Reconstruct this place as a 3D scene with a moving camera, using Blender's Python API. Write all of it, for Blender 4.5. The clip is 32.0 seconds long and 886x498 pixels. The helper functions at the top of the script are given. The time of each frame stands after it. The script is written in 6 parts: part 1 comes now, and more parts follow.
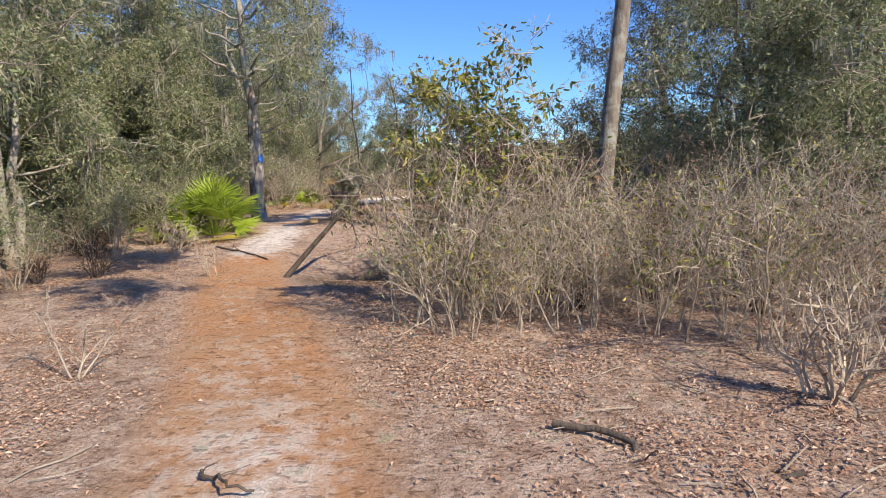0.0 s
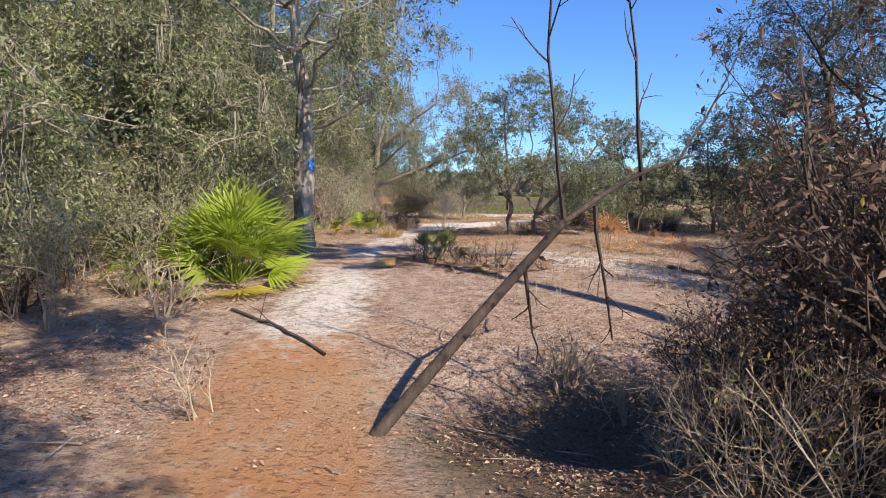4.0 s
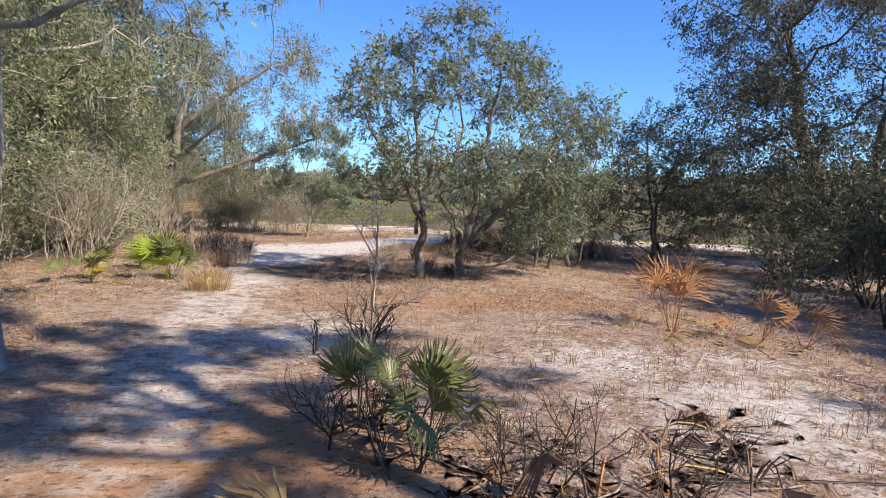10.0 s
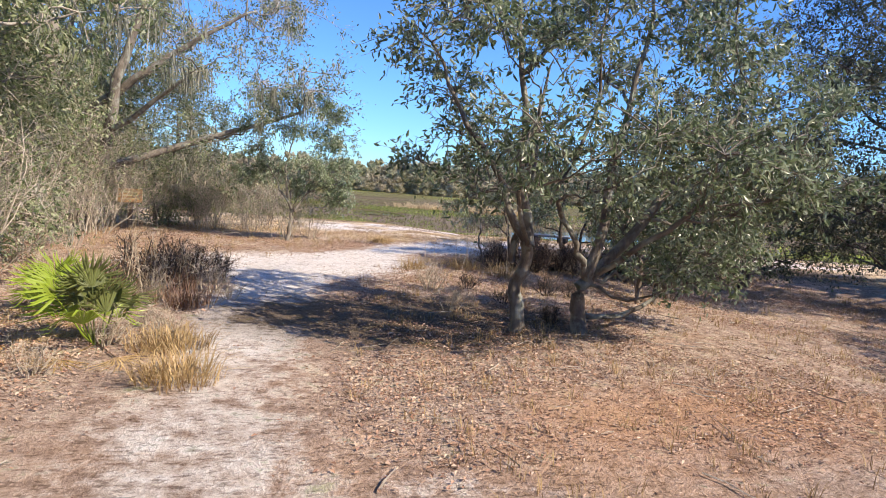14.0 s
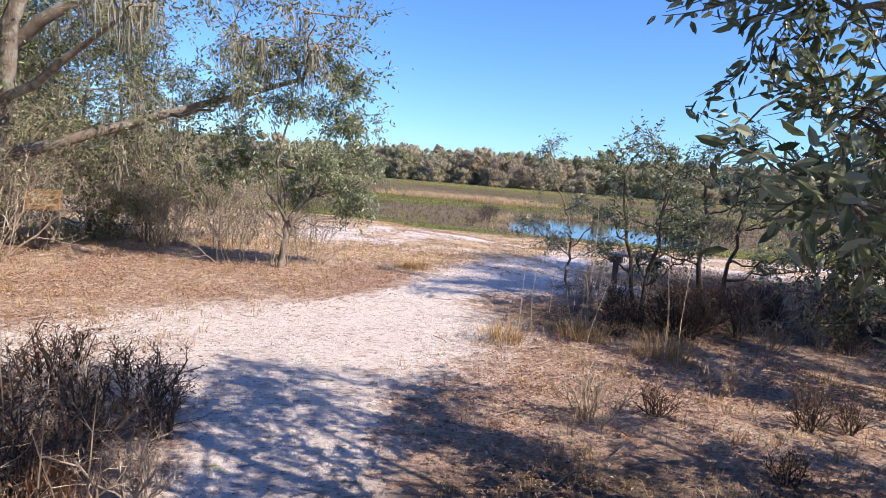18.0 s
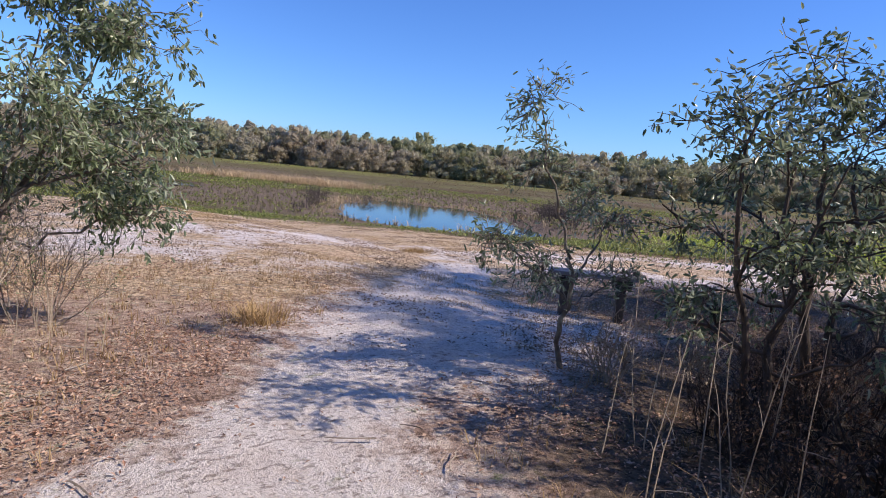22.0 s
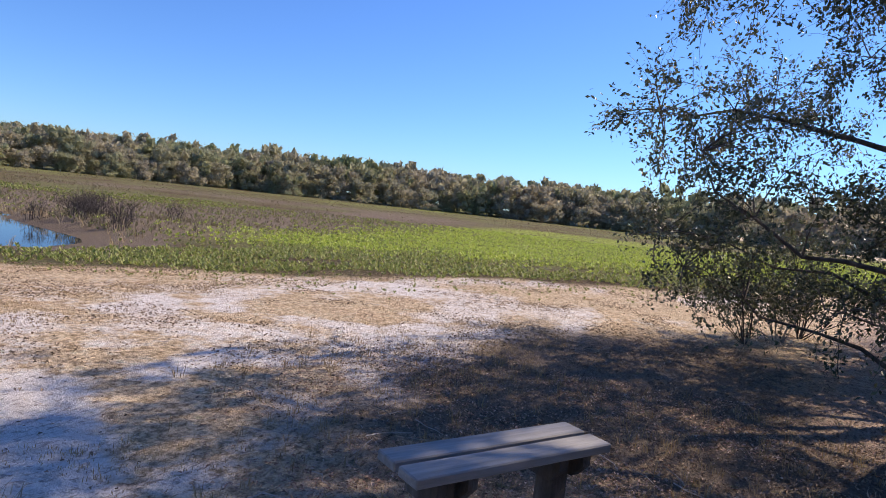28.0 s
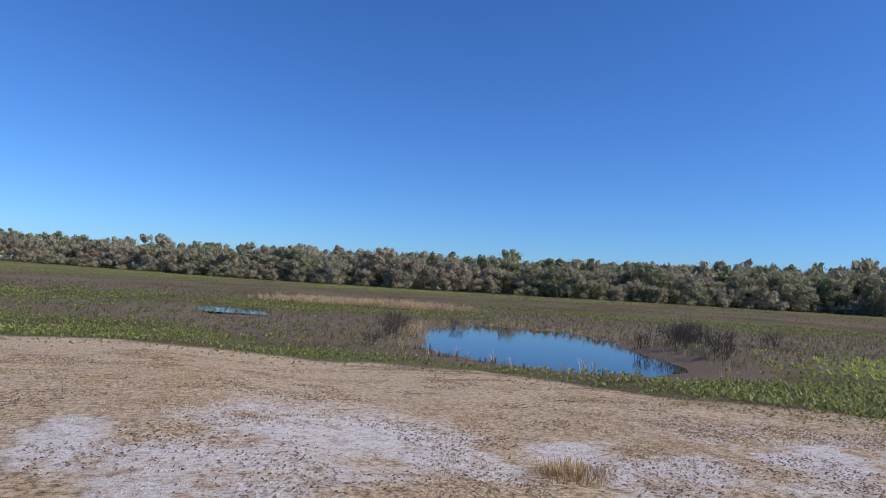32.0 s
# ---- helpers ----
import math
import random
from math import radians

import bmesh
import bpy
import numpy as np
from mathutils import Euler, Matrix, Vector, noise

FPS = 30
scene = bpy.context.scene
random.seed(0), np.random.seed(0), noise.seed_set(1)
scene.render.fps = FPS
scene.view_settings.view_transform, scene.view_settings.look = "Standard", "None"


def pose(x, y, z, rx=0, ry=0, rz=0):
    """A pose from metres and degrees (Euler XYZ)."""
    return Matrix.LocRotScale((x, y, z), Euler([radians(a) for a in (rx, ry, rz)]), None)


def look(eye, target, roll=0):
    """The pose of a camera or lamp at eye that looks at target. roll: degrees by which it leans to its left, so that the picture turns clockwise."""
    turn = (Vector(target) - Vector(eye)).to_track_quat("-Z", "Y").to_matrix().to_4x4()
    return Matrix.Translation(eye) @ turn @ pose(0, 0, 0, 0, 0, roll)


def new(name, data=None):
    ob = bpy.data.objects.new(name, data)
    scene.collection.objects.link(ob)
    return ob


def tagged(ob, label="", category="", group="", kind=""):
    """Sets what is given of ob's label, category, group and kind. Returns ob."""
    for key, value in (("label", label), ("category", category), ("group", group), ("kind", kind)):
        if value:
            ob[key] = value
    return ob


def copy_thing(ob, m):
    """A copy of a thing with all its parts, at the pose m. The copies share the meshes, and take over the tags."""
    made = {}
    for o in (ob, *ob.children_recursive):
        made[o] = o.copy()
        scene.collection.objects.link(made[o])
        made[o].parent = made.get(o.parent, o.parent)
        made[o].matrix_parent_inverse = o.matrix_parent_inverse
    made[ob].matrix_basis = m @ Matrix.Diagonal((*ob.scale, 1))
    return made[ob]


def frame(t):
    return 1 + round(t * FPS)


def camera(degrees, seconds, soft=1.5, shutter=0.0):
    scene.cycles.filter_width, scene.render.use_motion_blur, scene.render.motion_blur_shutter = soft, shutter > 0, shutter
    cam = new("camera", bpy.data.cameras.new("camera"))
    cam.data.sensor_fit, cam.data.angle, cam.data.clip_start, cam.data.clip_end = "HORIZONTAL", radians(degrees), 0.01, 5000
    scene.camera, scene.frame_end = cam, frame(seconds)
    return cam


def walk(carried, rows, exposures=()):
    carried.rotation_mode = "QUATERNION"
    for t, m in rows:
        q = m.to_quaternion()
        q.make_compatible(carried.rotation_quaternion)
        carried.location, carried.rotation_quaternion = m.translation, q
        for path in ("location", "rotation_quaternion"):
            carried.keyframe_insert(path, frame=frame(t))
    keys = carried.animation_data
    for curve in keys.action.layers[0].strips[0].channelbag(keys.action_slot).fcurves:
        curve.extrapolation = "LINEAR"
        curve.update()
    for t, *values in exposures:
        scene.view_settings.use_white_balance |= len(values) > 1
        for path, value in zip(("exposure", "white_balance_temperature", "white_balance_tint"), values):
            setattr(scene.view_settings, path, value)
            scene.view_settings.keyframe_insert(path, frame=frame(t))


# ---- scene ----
cam = camera(70.2, 32.0, soft=0.95)
PATH = [
    (0, (4.036, 3.387, 1.390), (3.641, 7.335, 0.884), -2.45),
    (0.5, (3.656, 4.017, 1.394), (3.166, 7.959, 0.923), -1.34),
    (1, (3.356, 4.610, 1.357), (2.803, 8.547, 0.917), -0.66),
    (1.5, (3.051, 5.194, 1.380), (2.475, 9.130, 0.958), -0.19),
    (2, (2.808, 5.865, 1.348), (2.188, 9.796, 0.945), 0.39),
    (2.5, (2.564, 6.493, 1.363), (1.919, 10.420, 0.959), 0.48),
    (3, (2.343, 7.195, 1.339), (1.690, 11.123, 0.956), 0.48),
    (3.5, (2.046, 7.825, 1.359), (1.410, 11.757, 0.988), 0.85),
    (4, (1.857, 8.503, 1.349), (1.243, 12.440, 0.990), -0.14),
    (4.5, (1.540, 9.066, 1.420), (1.073, 13.023, 1.068), -0.11),
    (6.5, (0.963, 11.583, 1.587), (0.587, 15.548, 1.222), 0.84),
    (7, (0.850, 12.172, 1.557), (0.785, 16.159, 1.235), 0.90),
    (7.5, (0.707, 12.670, 1.574), (1.122, 16.631, 1.207), 1.81),
    (8, (0.546, 13.161, 1.550), (1.101, 17.107, 1.203), 1.82),
    (8.5, (0.355, 13.699, 1.530), (0.921, 17.644, 1.192), 1.81),
    (9, (0.207, 14.243, 1.523), (0.777, 18.188, 1.182), 1.73),
    (9.5, (0.051, 14.789, 1.520), (0.638, 18.731, 1.186), 1.85),
    (10, (-0.089, 15.355, 1.504), (0.508, 19.296, 1.168), 1.61),
    (10.5, (-0.238, 15.915, 1.479), (0.364, 19.858, 1.171), 1.69),
    (11, (-0.408, 16.512, 1.455), (0.191, 20.452, 1.120), 1.55),
    (11.5, (-0.506, 16.893, 1.460), (0.054, 20.834, 1.067), 1.51),
    (12, (-0.691, 17.461, 1.491), (-0.105, 21.400, 1.112), 3.49),
    (12.5, (-0.774, 17.964, 1.520), (-0.178, 21.901, 1.139), 3.31),
    (13, (-0.860, 18.468, 1.517), (-0.238, 22.401, 1.138), 3.26),
    (13.5, (-0.924, 19.024, 1.516), (-0.148, 22.930, 1.142), 3.27),
    (15.5, (-1.736, 20.646, 1.798), (-0.604, 24.459, 1.374), 4.68),
    (16, (-1.634, 21.366, 1.771), (-0.521, 25.180, 1.314), 4.05),
    (16.5, (-1.403, 21.959, 1.760), (-0.372, 25.799, 1.320), 4.41),
    (17, (-1.409, 22.604, 1.787), (-0.379, 26.442, 1.334), 4.19),
    (17.5, (-1.430, 23.300, 1.725), (-0.382, 27.135, 1.287), 4.39),
    (18, (-1.447, 23.918, 1.795), (-0.364, 27.739, 1.321), 4.31),
    (18.5, (-1.429, 24.560, 1.783), (-0.297, 28.367, 1.305), 4.41),
    (19, (-1.369, 25.136, 1.762), (-0.219, 28.938, 1.292), 4.35),
    (19.5, (-1.240, 25.805, 1.719), (-0.088, 29.606, 1.243), 4.29),
    (20, (-1.136, 26.442, 1.707), (0.035, 30.235, 1.221), 4.09),
    (20.5, (-1.011, 27.019, 1.710), (0.279, 30.773, 1.215), 4.10),
    (21, (-0.925, 27.503, 1.705), (0.705, 31.122, 1.213), 4.35),
    (21.5, (-0.760, 27.968, 1.681), (1.140, 31.450, 1.167), 4.75),
    (22, (-0.704, 28.402, 1.673), (1.433, 31.747, 1.175), 5.30),
    (22.5, (-0.547, 28.926, 1.649), (1.644, 32.237, 1.165), 5.56),
    (23, (-0.415, 29.473, 1.640), (1.824, 32.750, 1.138), 5.32),
    (23.5, (-0.196, 29.982, 1.619), (2.105, 33.217, 1.135), 5.62),
    (24, (-0.040, 30.483, 1.609), (2.352, 33.645, 1.076), 5.52),
    (24.5, (0.219, 30.917, 1.600), (2.696, 34.010, 1.059), 6.13),
    (25, (0.462, 31.385, 1.596), (3.193, 34.258, 1.059), 6.83),
    (25.5, (0.689, 31.733, 1.604), (3.658, 34.361, 1.076), 7.78),
    (26, (0.969, 32.061, 1.652), (4.288, 34.236, 1.152), 8.20),
    (26.5, (1.222, 32.358, 1.659), (4.744, 34.205, 1.234), 7.67),
    (28.5, (2.454, 33.696, 1.664), (6.305, 34.743, 1.405), 6.13),
    (29, (2.580, 33.970, 1.605), (6.371, 35.242, 1.480), 4.51),
    (29.5, (2.350, 34.200, 1.604), (5.888, 36.067, 1.603), 4.09),
    (30, (2.200, 34.380, 1.658), (5.307, 36.898, 1.742), 3.88),
    (30.5, (2.160, 34.575, 1.660), (4.479, 37.831, 1.812), 3.74),
    (31, (2.158, 34.621, 1.655), (3.834, 38.248, 1.857), 3.73),
    (31.5, (2.131, 34.633, 1.659), (3.649, 38.327, 1.864), 3.69),
    (32, (2.170, 34.642, 1.653), (3.794, 38.292, 1.858), 3.21),
]

EXPOSURES = [(0, 0.5, 7600, 10), (4.5, 0.5, 7500, 10), (7, 0.78, 7500, 10), (10, 0.62, 7200, 10), (13, 0.8, 7200, 10), (16, 0.62, 7400, 13), (19, 0.76, 7150, 18), (20, 0.6, 7050, 17), (21, 0.28, 6850, 17), (23, 0.2, 6950, 18), (24, 0.42, 7250, 17), (26, 0.32, 7350, 15), (29, 0.35, 7500, 15), (30.5, 0.0, 6950, 12), (32, -0.18, 6500, 10)]
walk(cam, [(t, look(e, a, r)) for t, e, a, r in PATH], EXPOSURES)

# ---- daylight ----
SUN_AZ, SUN_EL = radians(130), radians(39)
world = bpy.data.worlds.new("sky")
scene.world = world
world.use_nodes = True
wn = world.node_tree
sky = wn.nodes.new("ShaderNodeTexSky")
sky.sky_type, sky.sun_disc = "NISHITA", False
sky.sun_elevation, sky.sun_rotation = SUN_EL, SUN_AZ
sky.air_density, sky.dust_density, sky.ozone_density = 1.0, 0.15, 3.0
wn.nodes["Background"].inputs["Strength"].default_value = 0.113
tone = wn.nodes.new("ShaderNodeMix")
tone.data_type, tone.blend_type = "RGBA", "MULTIPLY"
tone.inputs[0].default_value = 1.0
tone.inputs[7].default_value = (0.48, 0.83, 1.4, 1)
rich = wn.nodes.new("ShaderNodeHueSaturation")
rich.inputs["Saturation"].default_value = 1.06
wn.links.new(sky.outputs[0], rich.inputs["Color"])
wn.links.new(rich.outputs[0], tone.inputs[6])
wn.links.new(tone.outputs[2], wn.nodes["Background"].inputs["Color"])
sun = new("sun", bpy.data.lights.new("sun", "SUN"))
sun.data.energy, sun.data.angle, sun.data.color = 5.0, radians(0.53), (1.0, 0.91, 0.79)
sun_from = Vector((math.sin(SUN_AZ) * math.cos(SUN_EL), math.cos(SUN_AZ) * math.cos(SUN_EL), math.sin(SUN_EL)))
sun.matrix_world = look(sun_from * 60, (0, 0, 0))


# ---- materials ----
def material(name, rough=0.7, metal=0.0):
    m = bpy.data.materials.new(name)
    m.use_nodes = True
    nt = m.node_tree
    b = nt.nodes["Principled BSDF"]
    b.inputs["Roughness"].default_value, b.inputs["Metallic"].default_value = rough, metal
    return m, nt, b


def node(nt, kind, **sets):
    n = nt.nodes.new(kind)
    for k, v in sets.items():
        n.inputs[k.replace("_", " ")].default_value = v
    return n


def ramp(nt, source, stops):
    r = nt.nodes.new("ShaderNodeValToRGB")
    while len(r.color_ramp.elements) < len(stops):
        r.color_ramp.elements.new(0.5)
    for e, (at, c) in zip(r.color_ramp.elements, stops):
        e.position, e.color = at, (*c, 1)
    nt.links.new(source, r.inputs[0])
    return r.outputs[0]


def blend(nt, a, b, factor, kind="MIX"):
    m = nt.nodes.new("ShaderNodeMix")
    m.data_type, m.blend_type = "RGBA", kind
    for socket, v in ((m.inputs[0], factor), (m.inputs[6], a), (m.inputs[7], b)):
        if isinstance(v, (int, float)):
            socket.default_value = v
        elif isinstance(v, tuple):
            socket.default_value = (*v, 1)
        else:
            nt.links.new(v, socket)
    return m.outputs[2]


def noisy(nt, scale, detail=4.0, rough=0.6, stretch=None):
    tc = nt.nodes.new("ShaderNodeTexCoord")
    n = node(nt, "ShaderNodeTexNoise", Scale=scale, Detail=detail, Roughness=rough)
    if stretch:
        mp = nt.nodes.new("ShaderNodeMapping")
        mp.inputs["Scale"].default_value = stretch
        nt.links.new(tc.outputs["Object"], mp.inputs["Vector"])
        nt.links.new(mp.outputs[0], n.inputs["Vector"])
    else:
        nt.links.new(tc.outputs["Object"], n.inputs["Vector"])
    return n.outputs["Fac"]


def bumped(nt, b, height, strength=0.4, distance=0.02):
    n = node(nt, "ShaderNodeBump", Strength=strength, Distance=distance)
    nt.links.new(height, n.inputs["Height"])
    nt.links.new(n.outputs[0], b.inputs["Normal"])


def leaf_material(name, tones, rough=0.45, through_light=0.3, spots=None):
    m, nt, b = material(name, rough)
    g = nt.nodes.new("ShaderNodeNewGeometry")
    k = len(tones)
    c = ramp(nt, g.outputs["Random Per Island"], [(i / max(1, k - 1), t) for i, t in enumerate(tones)])
    info = nt.nodes.new("ShaderNodeObjectInfo")
    hs = nt.nodes.new("ShaderNodeHueSaturation")
    mr = node(nt, "ShaderNodeMapRange", To_Min=0.8, To_Max=1.2)
    nt.links.new(info.outputs["Random"], mr.inputs["Value"])
    nt.links.new(mr.outputs[0], hs.inputs["Value"])
    nt.links.new(c, hs.inputs["Color"])
    c = blend(nt, hs.outputs[0], (0.25, 0.2, 0.1), noisy(nt, 40, 2), "MIX") if spots else hs.outputs[0]
    nt.links.new(c, b.inputs["Base Color"])
    tr = nt.nodes.new("ShaderNodeBsdfTranslucent")
    nt.links.new(c, tr.inputs["Color"])
    mix = nt.nodes.new("ShaderNodeMixShader")
    mix.inputs[0].default_value = through_light
    nt.links.new(b.outputs[0], mix.inputs[1])
    nt.links.new(tr.outputs[0], mix.inputs[2])
    nt.links.new(mix.outputs[0], nt.nodes["Material Output"].inputs["Surface"])
    return m


def bark_material(name, dark, light, scale=9.0, moss=None):
    m, nt, b = material(name, 0.9)
    c = ramp(nt, noisy(nt, scale, 6, 0.7, (1, 1, 0.25)), [(0.3, dark), (0.7, light)])
    c = blend(nt, c, tuple(v * 0.55 for v in dark), ramp(nt, noisy(nt, 2.2, 3), [(0.45, (0, 0, 0)), (0.65, (0.7, 0.7, 0.7))]))
    if moss:
        c = blend(nt, c, moss, ramp(nt, noisy(nt, 5.0, 4), [(0.5, (0, 0, 0)), (0.62, (1, 1, 1))]))
    nt.links.new(c, b.inputs["Base Color"])
    bumped(nt, b, noisy(nt, scale * 3, 5, 0.7, (1, 1, 0.2)), 0.7, 0.03)
    return m


BARK_PALE = bark_material("pale_bark", (0.2, 0.17, 0.145), (0.5, 0.455, 0.41), 11, (0.34, 0.36, 0.31))
BARK_DARK = bark_material("dark_bark", (0.06, 0.045, 0.036), (0.2, 0.16, 0.13), 10)
BARK_GREY = bark_material("grey_bark", (0.11, 0.09, 0.075), (0.3, 0.26, 0.22), 12, (0.3, 0.31, 0.27))
TWIG_TAN = bark_material("tan_twigs", (0.36, 0.29, 0.22), (0.66, 0.57, 0.46), 16)
TWIG_GREY = bark_material("grey_twigs", (0.28, 0.235, 0.19), (0.58, 0.51, 0.43), 16)
TWIG_DARK = bark_material("burnt_twigs", (0.035, 0.028, 0.025), (0.13, 0.1, 0.085), 16)
LEAF_OAK = leaf_material("oak_leaves", [(0.09, 0.13, 0.065), (0.165, 0.215, 0.115), (0.265, 0.325, 0.195), (0.47, 0.53, 0.4)], 0.3, 0.44)
LEAF_WOOD = leaf_material("woodland_leaves", [(0.09, 0.125, 0.055), (0.19, 0.235, 0.11), (0.3, 0.34, 0.18), (0.46, 0.48, 0.33)], 0.42, 0.42)
LEAF_DARK = leaf_material("dark_evergreen_leaves", [(0.05, 0.065, 0.03), (0.1, 0.115, 0.058), (0.2, 0.205, 0.125)], 0.42, 0.28)
LEAF_LIME = leaf_material("yellow_green_leaves", [(0.09, 0.13, 0.03), (0.2, 0.25, 0.06), (0.5, 0.44, 0.09), (0.1, 0.12, 0.04), (0.3, 0.32, 0.12)], 0.4, 0.4)
LEAF_SCORCHED = leaf_material("scorched_leaves", [(0.11, 0.07, 0.055), (0.18, 0.115, 0.09), (0.28, 0.19, 0.15), (0.075, 0.05, 0.042)], 0.75, 0.25)
LEAF_DEAD = leaf_material("dead_leaves", [(0.2, 0.1, 0.055), (0.3, 0.17, 0.1), (0.42, 0.28, 0.19), (0.13, 0.075, 0.05)], 0.75, 0.2)
LITTER = leaf_material("fallen_leaves", [(0.18, 0.095, 0.065), (0.35, 0.195, 0.13), (0.48, 0.3, 0.21), (0.58, 0.45, 0.35), (0.27, 0.16, 0.115)], 0.7, 0.1)
MOSS = leaf_material("hanging_moss", [(0.22, 0.225, 0.18), (0.31, 0.31, 0.25), (0.42, 0.41, 0.34)], 0.95, 0.35)
PALM_GREEN = leaf_material("palmetto_green", [(0.19, 0.3, 0.035), (0.33, 0.45, 0.06), (0.47, 0.55, 0.1)], 0.35, 0.48)
PALM_DARK = leaf_material("palmetto_dark", [(0.07, 0.095, 0.035), (0.13, 0.16, 0.055), (0.26, 0.24, 0.09)], 0.4, 0.3)
PALM_YELLOW = leaf_material("palmetto_yellow", [(0.45, 0.36, 0.05), (0.5, 0.44, 0.08)], 0.5, 0.4)
PALM_TAN = leaf_material("dry_fronds", [(0.4, 0.25, 0.09), (0.5, 0.34, 0.14), (0.3, 0.18, 0.08)], 0.7, 0.2)
PALM_RUST = leaf_material("rusty_fronds", [(0.33, 0.12, 0.04), (0.42, 0.2, 0.08), (0.22, 0.1, 0.05)], 0.7, 0.2)
PALM_BURNT = leaf_material("scorched_fronds", [(0.13, 0.085, 0.065), (0.23, 0.145, 0.11), (0.09, 0.065, 0.055)], 0.8, 0.1)
STRAW = leaf_material("dry_grass", [(0.4, 0.28, 0.13), (0.5, 0.36, 0.18), (0.3, 0.19, 0.09), (0.55, 0.43, 0.26)], 0.8, 0.2)
STALK = leaf_material("pale_weeds", [(0.4, 0.33, 0.24), (0.5, 0.43, 0.33), (0.33, 0.25, 0.17)], 0.8, 0.15)
REED = leaf_material("pale_reeds", [(0.5, 0.37, 0.2), (0.58, 0.45, 0.28), (0.38, 0.27, 0.15)], 0.8, 0.2)
MARSH = leaf_material("marsh_plants", [(0.1, 0.12, 0.035), (0.21, 0.25, 0.06), (0.33, 0.37, 0.1), (0.27, 0.21, 0.11)], 0.6, 0.4)
SEDGE = leaf_material("brown_sedge", [(0.22, 0.165, 0.11), (0.31, 0.25, 0.15), (0.21, 0.205, 0.09), (0.16, 0.115, 0.08)], 0.7, 0.3)
DEBRIS = leaf_material("shore_crumbs", [(0.1, 0.07, 0.05), (0.23, 0.155, 0.105), (0.38, 0.28, 0.19), (0.14, 0.1, 0.07)], 0.8, 0.1)
MARSH_LIME = leaf_material("lime_marsh_plants", [(0.24, 0.32, 0.045), (0.42, 0.5, 0.085), (0.52, 0.57, 0.13)], 0.6, 0.4)


def ground_material():
    m, nt, b = material("sandy_ground", 0.95)
    b.inputs["Specular IOR Level"].default_value = 0.1
    a1 = nt.nodes.new("ShaderNodeVertexColor")
    a1.layer_name = "cover"
    a2 = nt.nodes.new("ShaderNodeVertexColor")
    a2.layer_name = "cover_wet"
    s1, s2 = nt.nodes.new("ShaderNodeSeparateColor"), nt.nodes.new("ShaderNodeSeparateColor")
    nt.links.new(a1.outputs[0], s1.inputs[0])
    nt.links.new(a2.outputs[0], s2.inputs[0])
    fine, mid, wide = noisy(nt, 42, 5, 0.75), noisy(nt, 6, 5, 0.7), noisy(nt, 1.1, 4, 0.6)

    def mask(source, grain, soft=0.16):
        k = nt.nodes.new("ShaderNodeMath")
        k.operation = "MULTIPLY_ADD"
        nt.links.new(grain, k.inputs[0])
        k.inputs[1].default_value = 0.9
        nt.links.new(source, k.inputs[2])
        return ramp(nt, k.outputs[0], [(0.95 - soft - 0.25, (0, 0, 0)), (0.95 + soft - 0.25, (1, 1, 1))])

    soil = ramp(nt, mid, [(0.3, (0.29, 0.2, 0.155)), (0.48, (0.52, 0.385, 0.31)), (0.68, (0.69, 0.57, 0.5))])
    speck = ramp(nt, fine, [(0.38, (0.45, 0.42, 0.4)), (0.58, (1, 1, 1))])
    soil = blend(nt, soil, speck, 0.7, "MULTIPLY")
    straw = ramp(nt, mid, [(0.3, (0.45, 0.33, 0.21)), (0.5, (0.66, 0.52, 0.36)), (0.7, (0.77, 0.66, 0.5))])
    straw = blend(nt, straw, ramp(nt, noisy(nt, 17, 6, 0.8), [(0.42, (0.36, 0.32, 0.28)), (0.54, (1.12, 1.1, 1.06))]), 0.85, "MULTIPLY")
    clay = ramp(nt, wide, [(0.3, (0.52, 0.26, 0.13)), (0.7, (0.5, 0.33, 0.22))])
    sand = ramp(nt, mid, [(0.25, (0.62, 0.54, 0.49)), (0.5, (0.77, 0.715, 0.68)), (0.75, (0.85, 0.82, 0.8))])
    sand = blend(nt, sand, ramp(nt, fine, [(0.33, (0.45, 0.41, 0.38)), (0.5, (1, 1, 1))]), 0.55, "MULTIPLY")
    grassy = ramp(nt, mid, [(0.3, (0.13, 0.105, 0.06)), (0.5, (0.155, 0.15, 0.065)), (0.75, (0.2, 0.205, 0.08))])
    grassy = blend(nt, grassy, (0.12, 0.085, 0.05), ramp(nt, noisy(nt, 0.07, 5, 0.65), [(0.42, (0, 0, 0)), (0.6, (1, 1, 1))]))
    # wet mud's brown, also used for dark litter with shade painted in
    mud_shade = ramp(nt, fine, [(0.3, (0.1, 0.076, 0.055)), (0.7, (0.24, 0.185, 0.14))])
    lime = ramp(nt, mid, [(0.3, (0.22, 0.27, 0.05)), (0.7, (0.36, 0.42, 0.09))])
    # dark mottling: muddy gaps and the shade between plant clumps, painted in
    shade_gaps = ramp(nt, noisy(nt, 2.6, 4, 0.7), [(0.42, (0.28, 0.24, 0.2)), (0.56, (1, 1, 1))])
    lime = blend(nt, lime, shade_gaps, 0.8, "MULTIPLY")
    grassy = blend(nt, grassy, shade_gaps, 0.3, "MULTIPLY")
    c = blend(nt, soil, straw, mask(s2.outputs[2], mid, 0.1))
    c = blend(nt, c, clay, mask(s1.outputs[1], wide, 0.22))
    c = blend(nt, c, sand, mask(s1.outputs[0], mid, 0.15))
    c = blend(nt, c, grassy, mask(s1.outputs[2], mid))
    c = blend(nt, c, mud_shade, mask(s2.outputs[0], mid))
